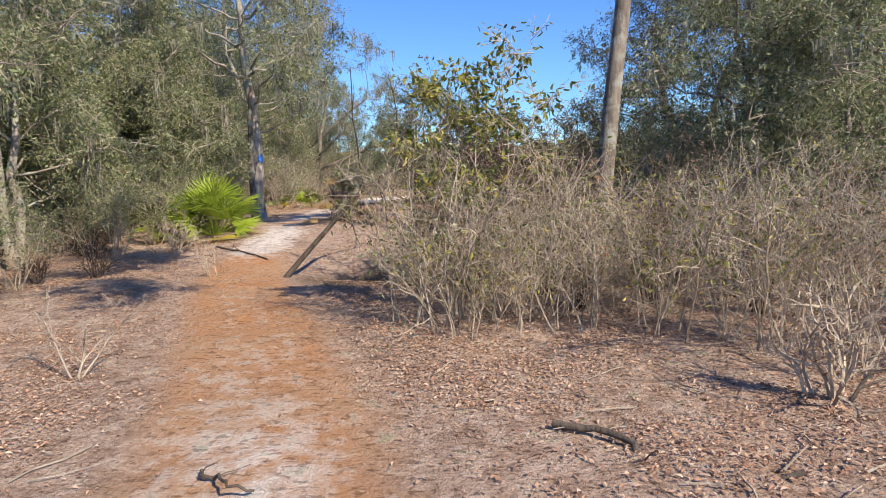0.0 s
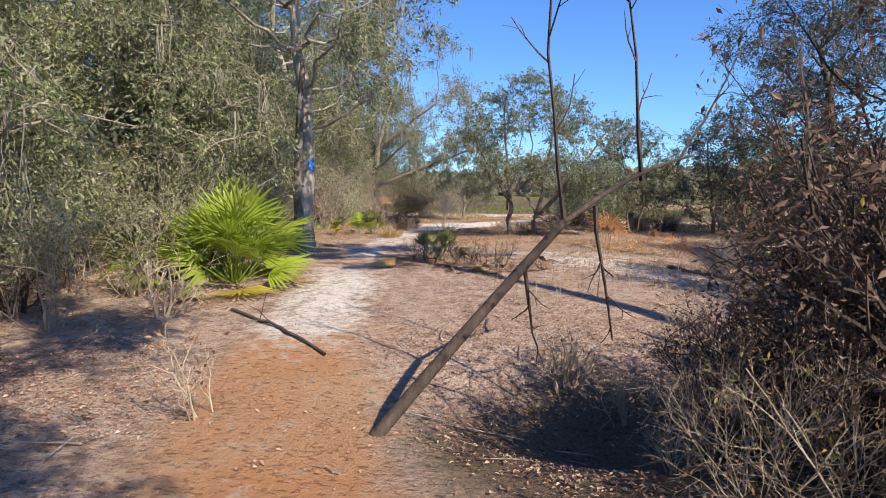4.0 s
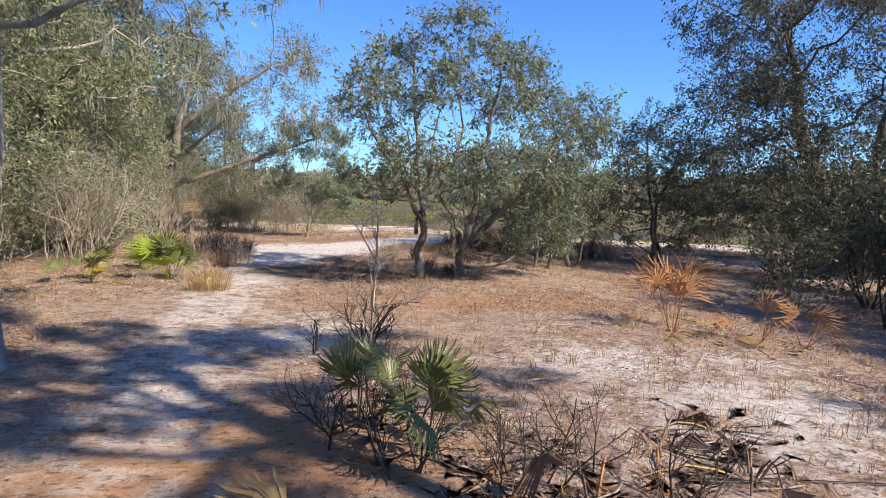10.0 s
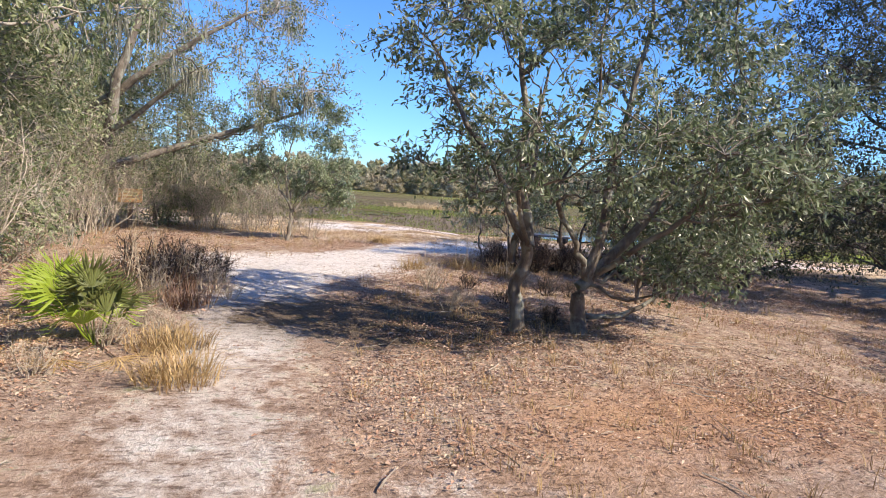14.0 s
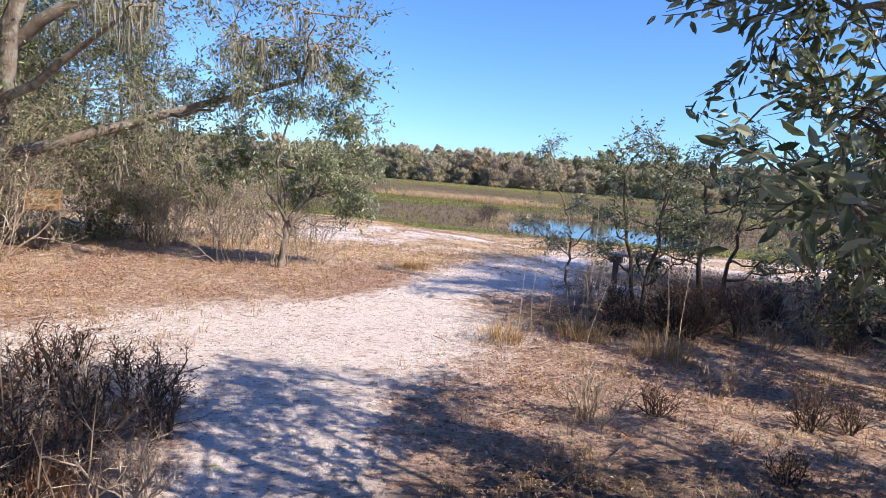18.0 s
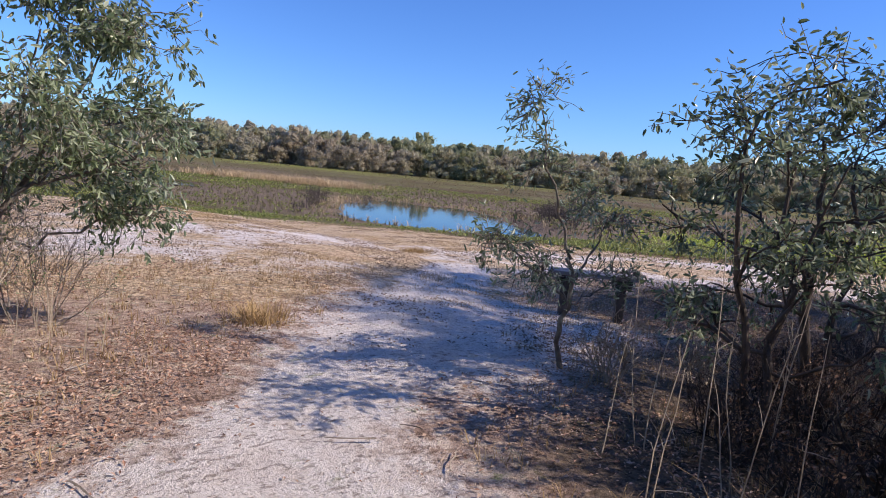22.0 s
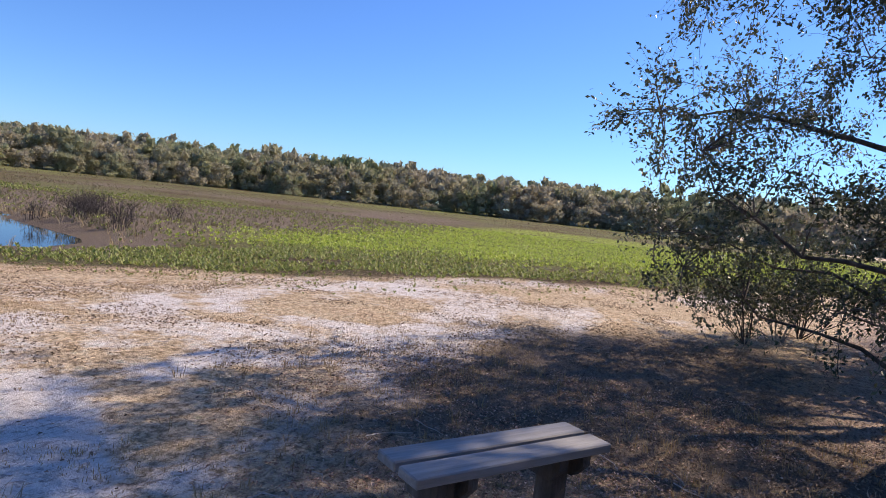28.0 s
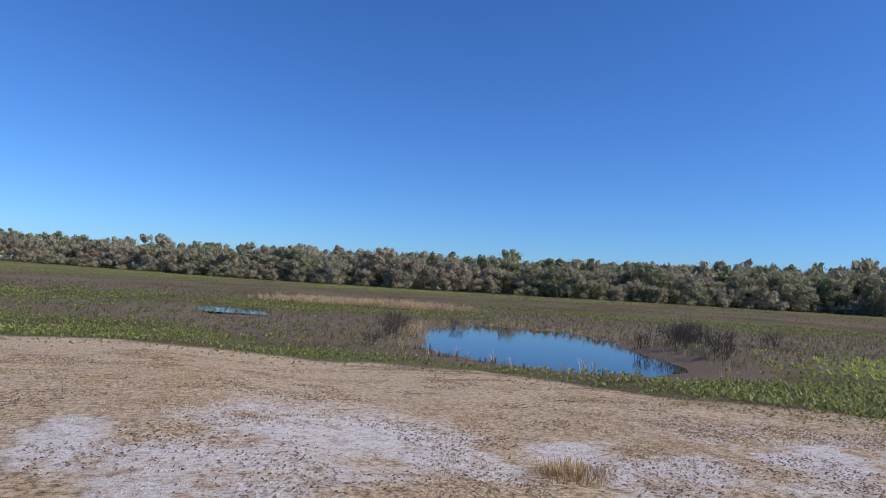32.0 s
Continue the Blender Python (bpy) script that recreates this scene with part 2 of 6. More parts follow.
    c = blend(nt, c, lime, mask(s2.outputs[1], mid))
    flecks = ramp(nt, noisy(nt, 30, 3, 0.6, (0.45, 1.0, 1)), [(0.37, (0.25, 0.2, 0.17)), (0.44, (1.04, 1.04, 1.04))])
    c = blend(nt, c, flecks, 0.55, "MULTIPLY")
    dashes = ramp(nt, noisy(nt, 22, 2, 0.5, (1.0, 0.6, 1)), [(0.32, (0.36, 0.3, 0.26)), (0.37, (1.04, 1.04, 1.04))])
    c = blend(nt, c, dashes, 0.45, "MULTIPLY")
    nt.links.new(c, b.inputs["Base Color"])
    both = nt.nodes.new("ShaderNodeMath")
    both.operation = "ADD"
    nt.links.new(fine, both.inputs[0])
    nt.links.new(mid, both.inputs[1])
    bumped(nt, b, both.outputs[0], 0.9, 0.045)
    return m


GROUND = ground_material()


def plank_material():
    m, nt, b = material("weathered_planks", 0.75)
    c = ramp(nt, noisy(nt, 14, 6, 0.7, (0.08, 1, 1)), [(0.3, (0.16, 0.15, 0.145)), (0.7, (0.36, 0.35, 0.34))])
    nt.links.new(c, b.inputs["Base Color"])
    bumped(nt, b, noisy(nt, 60, 4, 0.6, (0.05, 1, 1)), 0.5, 0.004)
    return m


PLANK = plank_material()
POST = bark_material("weathered_post", (0.07, 0.055, 0.045), (0.19, 0.155, 0.13), 18)


def paint_material(name, base, worn):
    m, nt, b = material(name, 0.6)
    nt.links.new(ramp(nt, noisy(nt, 22, 4), [(0.35, worn), (0.55, base)]), b.inputs["Base Color"])
    return m


BLUE_PAINT = paint_material("blue_blaze_paint", (0.02, 0.16, 0.6), (0.05, 0.2, 0.5))
SIGN_BOARD = paint_material("sign_wood", (0.42, 0.25, 0.12), (0.3, 0.19, 0.11))
SIGN_PALE = paint_material("sign_lettering", (0.62, 0.5, 0.3), (0.5, 0.38, 0.22))


def water_material():
    m, nt, b = material("still_water", 0.04)
    b.inputs["Base Color"].default_value = (0.02, 0.022, 0.018, 1)
    b.inputs["IOR"].default_value = 1.33
    bumped(nt, b, noisy(nt, 5, 2), 0.06, 0.02)
    return m


WATER = water_material()


def woods_material():
    m, nt, b = material("far_foliage", 0.9)
    b.inputs["Specular IOR Level"].default_value = 0.15
    t = nt.nodes.new("ShaderNodeAttribute")
    t.attribute_name = "tint"
    g = nt.nodes.new("ShaderNodeNewGeometry")
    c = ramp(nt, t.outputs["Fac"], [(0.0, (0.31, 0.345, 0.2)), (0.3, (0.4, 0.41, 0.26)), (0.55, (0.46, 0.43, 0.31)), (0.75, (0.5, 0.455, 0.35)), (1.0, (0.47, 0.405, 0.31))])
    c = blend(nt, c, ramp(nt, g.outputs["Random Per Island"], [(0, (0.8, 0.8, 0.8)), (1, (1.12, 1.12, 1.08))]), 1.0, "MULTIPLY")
    nt.links.new(c, b.inputs["Base Color"])
    tr = nt.nodes.new("ShaderNodeBsdfTranslucent")
    nt.links.new(c, tr.inputs["Color"])
    mix = nt.nodes.new("ShaderNodeMixShader")
    mix.inputs[0].default_value = 0.6
    nt.links.new(b.outputs[0], mix.inputs[1])
    nt.links.new(tr.outputs[0], mix.inputs[2])
    nt.links.new(mix.outputs[0], nt.nodes["Material Output"].inputs["Surface"])
    return m


WOODS = woods_material()


# ---- the lie of the land ----
def step(v, a, b):
    t = np.clip((np.asarray(v, float) - a) / (b - a), 0, 1)
    return t * t * (3 - 2 * t)


def value_noise(x, y, size, seed=0):
    x, y = np.asarray(x, float) / size, np.asarray(y, float) / size
    i, j = np.floor(x), np.floor(y)
    u, v = x - i, y - j
    u, v = u * u * (3 - 2 * u), v * v * (3 - 2 * v)

    def corner(a, b):
        s = np.sin(a * 127.1 + b * 311.7 + seed * 74.7) * 43758.5453
        return s - np.floor(s)

    return (corner(i, j) * (1 - u) + corner(i + 1, j) * u) * (1 - v) + (corner(i, j + 1) * (1 - u) + corner(i + 1, j + 1) * u) * v


POND = (19.8, 62.2, radians(-17.5), 6.3, 12.2, -1.36)
POND_FAR = (5.0, 87.0, radians(40), 2.6, 7.5, -1.37)


def in_pond(x, y, pond):
    cx, cy, turn, a, b, _ = pond
    dx, dy = x - cx, y - cy
    u, v = dx * math.cos(turn) + dy * math.sin(turn), -dx * math.sin(turn) + dy * math.cos(turn)
    wob = 0.24 * (value_noise(x, y, 3.6, 5) - 0.5) + 0.14 * (value_noise(x, y, 1.3, 6) - 0.5)
    return 1 - np.hypot(u / a, v / b) + wob


def height(x, y):
    x, y = np.asarray(x, float), np.asarray(y, float)
    u = y + 0.35 * x
    h = 0.24 * step(y, 12, 18) * (1 - step(x, 2, 6)) - 1.3 * step(u, 38, 66) + 0.06 * (1 - step(y, 8, 12))
    h = h + 0.05 * (value_noise(x, y, 2.3, 1) - 0.5) + 0.028 * (value_noise(x, y, 0.55, 2) - 0.5) + 0.016 * (value_noise(x, y, 0.24, 3) - 0.5)
    h = h - 0.42 * np.exp(-(((x - 2.25) / 1.15) ** 2 + ((y - 12.75) / 0.85) ** 2))
    h = h + 0.45 * np.exp(-(((x - 28.2) / 6) ** 2 + ((y - 57) / 5) ** 2))
    h = h - 0.5 * step(in_pond(x, y, POND), -0.05, 0.35) - 0.35 * step(in_pond(x, y, POND_FAR), -0.05, 0.4)
    far = np.hypot(x - 20, y - 60)
    return h + 1.2 * step(far, 190, 330) + 0.5 * step(-x, 12, 60)


def at(x, y, sink=0.02):
    return Vector((x, y, float(height(x, y)) - sink))


TRAIL = [(4.6, 2), (3.0, 5.8), (1.9, 8.4), (1.0, 10.2), (0.3, 11.9), (-0.2, 13.4), (-0.5, 15.2), (-0.9, 17.4), (-1.3, 20.0), (-1.55, 23), (-1.4, 26), (-1.1, 29), (0.4, 31.4), (2.4, 33.6), (5.5, 37.5)]


def trail_distance(x, y):
    best = np.full(np.shape(x), 1e9)
    for (ax, ay), (bx, by) in zip(TRAIL, TRAIL[1:]):
        dx, dy = bx - ax, by - ay
        t = np.clip(((x - ax) * dx + (y - ay) * dy) / (dx * dx + dy * dy), 0, 1)
        best = np.minimum(best, np.hypot(x - ax - t * dx, y - ay - t * dy))
    return best


def blob(x, y, cx, cy, rx, ry, turn=0.0):
    c, s = math.cos(turn), math.sin(turn)
    dx, dy = x - cx, y - cy
    return 1 - step(np.hypot((dx * c + dy * s) / rx, (dy * c - dx * s) / ry), 0.25, 1.25)


def shore(x):
    """Where bare sand gives way to marsh plants."""
    return np.interp(x, [-60, -20, 5, 10.5, 11.5, 15, 22, 40, 90], [75, 62, 56, 50, 44, 40, 31, 14, -15])


def covers(x, y):
    d = trail_distance(x, y)
    u = y + 0.35 * x
    on = 1 - step(d, 0.1, 0.85)
    sand = on * np.interp(y, [0, 4, 7, 13, 14.2, 16.5, 18, 20, 24, 26.5, 40], [0.4, 0.4, 0.15, 0.05, 0.42, 0.4, 0.2, 0.3, 0.32, 0.85, 0.85])
    for args in ((-1.4, 29.5, 3.0, 1.7, 0.25), (-0.2, 30.6, 1.4, 1.0, 0.5), (2.9, 33.2, 2.8, 2.0, 0.7), (2.9, 18.5, 2.1, 1.5, -0.5), (-0.4, 21.2, 0.9, 1.2, 0), (2.4, 20.0, 1.7, 0.8, 0)):
        sand = np.maximum(sand, (0.8 if args[1] > 25 else 0.34) * blob(x, y, *args))
    sand = np.maximum(sand, 0.45 * step(u, 35.5, 38) * (1 - step(u, 42, 47)) * (x > -9) * step(0.6 * value_noise(x, y, 2.2, 51) + 0.4 * value_noise(x, y, 0.5, 53), 0.36, 0.64))
    sand = sand * (0.55 + 0.6 * value_noise(x, y, 0.9, 52))
    clay = np.maximum(on * np.interp(y, [0, 5, 8, 13, 15], [0.35, 0.6, 0.85, 0.8, 0]), 0.36 * blob(x, y, 1.6, 22.8, 2.2, 1.0, 0.1))
    clay = np.maximum(clay, 0.45 * blob(x, y, -0.6, 18.2, 1.2, 1.0))
    past = y - shore(x) + 2.5 * (value_noise(x, y, 2.5, 9) - 0.5)
    marsh = step(past, -1.0, 1.8)
    brown = marsh * step(value_noise(x + 0.5 * y, y, 16, 11), 0.35, 0.6) * step(past, 3, 14) * (1 - 0.8 * step(x, 40, 70) * (1 - step(y, 50, 70))) * (1 - step(np.hypot(x - 4, y - 34), 95, 150))
    around = np.maximum(step(in_pond(x, y, POND), -0.35, -0.1), blob(x, y, 28.2, 58, 10, 8))
    mud_shade = np.maximum(0.75 * around, 0.45 * brown)
    lime = 0.8 * marsh * (1 - step(y, 44, 60)) * step(x, 22, 36) * (1 - step(x, 90, 130))
    lime = np.maximum(lime, 0.3 * marsh * step(np.hypot(x - 4, y - 34), 105, 165) * value_noise(x, y, 25, 71))
    # dark leaf litter, with shade under oaks and in the ditch painted in
    mould_shade = np.maximum(np.maximum(blob(x, y, 5.4, 31.2, 3.6, 1.7, 0.1), 0.85 * blob(x, y, 9.0, 33.2, 4.6, 2.4, -0.35)), np.maximum(0.85 * blob(x, y, 0.1, 25.7, 2.2, 1.6), np.maximum(blob(x, y, 2.5, 12.2, 1.5, 1.5), blob(x, y, 2.9, 30.3, 1.9, 1.1))))
    mud_shade = np.maximum(mud_shade, 0.8 * mould_shade * (0.6 + 0.6 * value_noise(x, y, 0.8, 72)))
    straw = 0.75 * step(u, 34, 37) * (1 - marsh) * step(x + 7, 0, 3) + 0.15 * step(y, 20, 24)
    return np.stack([sand * (1 - marsh), clay, marsh * 0.9], -1), np.stack([mud_shade, np.clip(lime, 0, 1), straw], -1)


# ---- building helpers ----
def mesh_of(name, verts, faces, mat=None, smooth=False):
    me = bpy.data.meshes.new(name)
    me.from_pydata(np.asarray(verts).tolist() if isinstance(verts, np.ndarray) else verts, [], faces.tolist() if isinstance(faces, np.ndarray) else faces)
    if smooth:
        me.polygons.foreach_set("use_smooth", [True] * len(me.polygons))
    if mat:
        me.materials.append(mat)
    return me


def part(name, geo, mat, parent=None, label="", smooth=False):
    """One mesh object under a thing; geo is a bmesh or a pair of verts and faces."""
    if isinstance(geo, tuple):
        me = mesh_of(name, geo[0], geo[1], mat, smooth)
    else:
        me = bpy.data.meshes.new(name)
        geo.to_mesh(me)
        geo.free()
        me.materials.append(mat)
        if smooth:
            me.polygons.foreach_set("use_smooth", [True] * len(me.polygons))
    ob = new(name, me)
    ob.parent = parent
    return tagged(ob, label)


def thing(name, place, label, category, group="", turn=0.0, size=1.0):
    ob = new(name)
    ob.empty_display_size = 0.1
    ob.matrix_world = Matrix.Translation(place) @ Matrix.Rotation(turn, 4, "Z") @ Matrix.Scale(size, 4)
    return tagged(ob, label, category, group)


def spot(x, y, turn=0.0, size=1.0, sink=0.02, lean=0.0):
    return Matrix.Translation(at(x, y, sink)) @ Matrix.Rotation(turn, 4, "Z") @ Matrix.Rotation(lean, 4, "X") @ Matrix.Scale(size, 4)


def unit(v):
    return v / (np.linalg.norm(v, axis=-1, keepdims=True) + 1e-9)


def tubes(branches):
    """Joined tapering tubes; each branch is points, radii and a number of sides."""
    verts, faces, n0 = [], [], 0
    for pts, rad, k in branches:
        n = len(pts)
        tan = unit(np.gradient(pts, axis=0))
        ref = np.where(np.abs(tan[:, 2:3]) > 0.9, (1.0, 0, 0), (0, 0, 1.0))
        a = unit(np.cross(tan, ref))
        b = np.cross(tan, a)
        ang = np.arange(k) * 2 * math.pi / k
        ring = pts[:, None] + rad[:, None, None] * (np.cos(ang)[None, :, None] * a[:, None] + np.sin(ang)[None, :, None] * b[:, None])
        verts.append(ring.reshape(-1, 3))
        i = np.arange(n - 1)[:, None] * k + np.arange(k)[None]
        j = np.arange(n - 1)[:, None] * k + (np.arange(k)[None] + 1) % k
        faces.append(np.stack([i, j, j + k, i + k], -1).reshape(-1, 4) + n0)
        n0 += n * k
    return np.concatenate(verts), np.concatenate(faces)


def joined(pieces):
    verts, faces, n0 = [], [], 0
    for v, f in pieces:
        verts.append(v)
        faces.append(np.asarray(f) + n0)
        n0 += len(v)
    return np.concatenate(verts), np.concatenate(faces)


def wander(rng, p, d, length, n, jitter, up):
    pts = [p]
    for _ in range(n):
        d = d + rng.normal(0, jitter, 3)
        d[2] += up
        d = d / np.linalg.norm(d)
        p = p + d * (length / n)
        pts.append(p)
    return np.array(pts)


def clear_of_trail(place):
    """A test, in a plant's own space, that a point does not hang into the walked line."""
    ox, oy, oz = place

    def test(p):
        x, y, z = p[..., 0] + ox, p[..., 1] + oy, p[..., 2] + oz
        return (trail_distance(x, y) > 0.62) | (z > 2.5)

    return test


def grow(rng, p, d, length, r, level, sp, sink, tips, limbs=None):
    n = sp["seg"][level]
    pts = wander(rng, p, d, length, n, sp["jit"][level], sp["up"][level])
    if "free" in sp and not sp["free"](pts).all():
        return
    rad = np.linspace(r, r * sp["taper"][level], n + 1)
    if level == 0:
        rad[0] *= 1.25
    sink.append((pts, rad, sp["sides"][level]))
    if level == sp["depth"]:
        tips.append(pts)
        return
    kids, low = sp["kids"][level], sp["low"][level]
    spin = rng.random() * 6.28
    for i in range(kids):
        f = low + (1 - low) * (i + rng.random()) / kids
        s = min(f * n, n - 1e-6)
        k = int(s)
        base = pts[k] + (pts[k + 1] - pts[k]) * (s - k)
        t = unit(pts[k + 1] - pts[k])
        side = unit(np.cross(t, (0.3, 0.2, 1.0)) if abs(t[2]) < 0.95 else np.cross(t, (1.0, 0, 0)))
        other = np.cross(t, side)
        az, tilt = spin + i * 2.4 + rng.normal(0, 0.35), sp["tilt"][level] * rng.uniform(0.7, 1.25)
        way = math.cos(tilt) * t + math.sin(tilt) * (math.cos(az) * side + math.sin(az) * other)
        long = length * sp["ratio"][level] * (1.15 - 0.55 * f) * rng.uniform(0.75, 1.2)
        if limbs is not None:
            sub = []
            limbs.append(sub)
            grow(rng, base, way, long, min(rad[k] * 0.8, r * sp["thin"][level]), level + 1, sp, sub, tips)
        else:
            grow(rng, base, way, long, min(rad[k] * 0.8, r * sp["thin"][level]), level + 1, sp, sink, tips)


def leaves(rng, tips, count, size, wide=0.35, droop=0.15, spread=0.05, along=0.5, oval=False, free=None):
    tips = [t for t in tips if len(t) > 1]
    a = np.concatenate([t[:-1] for t in tips])
    b = np.concatenate([t[1:] for t in tips])
    pick = rng.integers(0, len(a), count)
    w = rng.random((count, 1))
    base = a[pick] * (1 - w) + b[pick] * w + rng.normal(0, spread, (count, 3))
    if free:
        ok = free(base)
        base, pick, count = base[ok], pick[ok], int(ok.sum())
    d = unit(rng.normal(0, 1, (count, 3)) + along * unit(b[pick] - a[pick]) * 1.5 + np.array((0, 0, -droop * 3)))
    side = unit(np.cross(d, rng.normal(0, 1, (count, 3))))
    nrm = np.cross(d, side)
    length = size * rng.uniform(0.65, 1.3, (count, 1))
    if oval:
        w, n3 = side * length * wide / 2, nrm * length
        v = np.stack([base, base + d * length * 0.3 + w + n3 * 0.07, base + d * length * 0.72 + w * 0.8 + n3 * 0.05, base + d * length - n3 * 0.06, base + d * length * 0.72 - w * 0.8 + n3 * 0.05, base + d * length * 0.3 - w + n3 * 0.07], 1)
        o = np.arange(count)[:, None] * 6
        return v.reshape(-1, 3), np.concatenate([o + np.array([0, 1, 2, 3]), o + np.array([0, 3, 4, 5])])
    mid = base + d * length * 0.5
    v = np.stack([base, mid + side * length * wide / 2 + nrm * length * 0.07, base + d * length, mid - side * length * wide / 2 + nrm * length * 0.07], 1)
    return v.reshape(-1, 3), np.arange(count * 4).reshape(-1, 4)


def moss_strands(rng, branches, count, longest=0.8):
    """Hanging beards: bundles of thin ragged ribbons below limbs."""
    pool = np.concatenate([pts[len(pts) // 3:] for pts, _, _ in branches])
    out = []
    for _ in range(count):
        top = pool[rng.integers(len(pool))] + rng.normal(0, 0.04, 3)
        drop = longest * rng.uniform(0.25, 1.0)
        for _ in range(rng.integers(8, 15)):
            n = 4
            z = np.linspace(0, -drop * rng.uniform(0.5, 1.0), n)
            sway = np.cumsum(rng.normal(0, 0.025, (n, 2)), 0)
            w = np.linspace(0.009, 0.002, n) * rng.uniform(0.6, 1.6)
            ang = rng.random() * 6.28
            c = top + np.c_[sway + rng.normal(0, 0.045, 2), z]
            e = np.array([math.cos(ang), math.sin(ang), 0])
            v = np.stack([c - e * w[:, None], c + e * w[:, None]], 1).reshape(-1, 3)
            f = [[2 * i, 2 * i + 1, 2 * i + 3, 2 * i + 2] for i in range(n - 1)]
            out.append((v, np.array(f)))
    return joined(out)


OAK = dict(depth=4, seg=[6, 6, 5, 4, 3], jit=[0.1, 0.2, 0.22, 0.25, 0.3], up=[0.05, 0.07, 0.05, 0.02, -0.02], taper=[0.5, 0.35, 0.35, 0.4, 0.4], sides=[10, 7, 5, 4, 3],
           kids=[6, 5, 5, 4], low=[0.35, 0.3, 0.25, 0.2], tilt=[0.95, 0.75, 0.75, 0.8], ratio=[0.75, 0.6, 0.55, 0.55], thin=[0.55, 0.5, 0.5, 0.55])
TALL = dict(OAK, kids=[9, 5, 4, 4], low=[0.4, 0.3, 0.25, 0.2], ratio=[0.42, 0.55, 0.55, 0.55], tilt=[1.1, 0.75, 0.75, 0.8], thin=[0.4, 0.5, 0.5, 0.55], seg=[8, 6, 5, 4, 3], jit=[0.05, 0.2, 0.22, 0.25, 0.3])
SAPLING = dict(depth=3, seg=[7, 5, 4, 3], jit=[0.1, 0.18, 0.22, 0.25], up=[0.06, 0.06, 0.03, 0], taper=[0.35, 0.35, 0.4, 0.4], sides=[7, 5, 4, 3],
               kids=[10, 5, 4], low=[0.3, 0.25, 0.2], tilt=[0.95, 0.7, 0.8], ratio=[0.4, 0.5, 0.55], thin=[0.4, 0.5, 0.55])
BRUSH = dict(depth=3, seg=[5, 4, 3, 2], jit=[0.16, 0.2, 0.25, 0.28], up=[0.05, 0.05, 0.03, 0], taper=[0.4, 0.4, 0.4, 0.4], sides=[4, 3, 3, 3],
             kids=[5, 3, 3], low=[0.25, 0.2, 0.2], tilt=[0.7, 0.75, 0.8], ratio=[0.55, 0.55, 0.55], thin=[0.55, 0.55, 0.6])


TRUNKS = {}


def make_tree(name, place, label, seed, sp_kind, tall, girth, bark, leaf, count, leaf_size, stems=1, lean=0.1, moss=0, splay=0.25, group="", turn=0.0, wide=0.38, droop=0.15, category="tree", spread=0.06, oval=False):
    rng = np.random.default_rng(seed)
    sp = dict(sp_kind, free=clear_of_trail(place))
    tree = thing(name, place, label, category, group, turn)
    tips, all_limbs = [], []
    for s in range(stems):
        az = rng.random() * 6.28 if stems == 1 else 6.28 * s / stems + rng.normal(0, 0.3)
        tilt = lean if stems == 1 else splay * rng.uniform(0.6, 1.3)
        d = np.array([math.cos(az) * math.sin(tilt), math.sin(az) * math.sin(tilt), math.cos(tilt)])
        p = np.array([math.cos(az), math.sin(az), 0]) * (0.0 if stems == 1 else girth * 1.3)
        trunk, limbs = [], []
        grow(rng, p - d * 0.05, d, tall * rng.uniform(0.85, 1.0) * 0.72, girth * rng.uniform(0.8, 1.0), 0, sp, trunk, tips, limbs)
        part("trunk", tubes(trunk), bark, tree, smooth=True)
        TRUNKS[name] = trunk[0]
        for sub in [s for s in limbs if s]:
            part("limb", tubes(sub[:1]), bark, tree, smooth=True)
        tagged(part("fine_branching", tubes([b for sub in limbs for b in sub[1:]]), bark, tree), kind="stuff")
        all_limbs += [b for sub in limbs for b in sub[:8]]
    if count:
        part("crown", leaves(rng, tips, count, leaf_size, wide, droop, spread, oval=oval, free=sp["free"]), leaf, tree)
    if moss:
        tagged(part("moss", moss_strands(rng, all_limbs, moss), MOSS, tree, "grey-green hanging moss"), kind="stuff")
    return tree


def bezier(a, c, b, n):
    s = np.linspace(0, 1, n)[:, None]
    return a * (1 - s) ** 2 + 2 * c * s * (1 - s) + b * s * s


def dome(rng, n, reach, low, high, size, squash=0.75, start=0.25):
    """Uneven crown lobes under a dome: rows of centre and radii."""
    out = []
    for k in range(n):
        f = (k + rng.random()) / n
        z = low + (high - low) * f
        r = reach * math.sqrt(max(0.05, 1 - max(0.0, (f - start) / (1.02 - start)) ** 2)) * rng.uniform(0.45, 1.0)
        az = k * 2.4 + rng.normal(0, 0.4)
        s = size * rng.uniform(0.7, 1.25)
        out.append((r * math.cos(az), r * math.sin(az), z, s, s, s * squash))
    return out


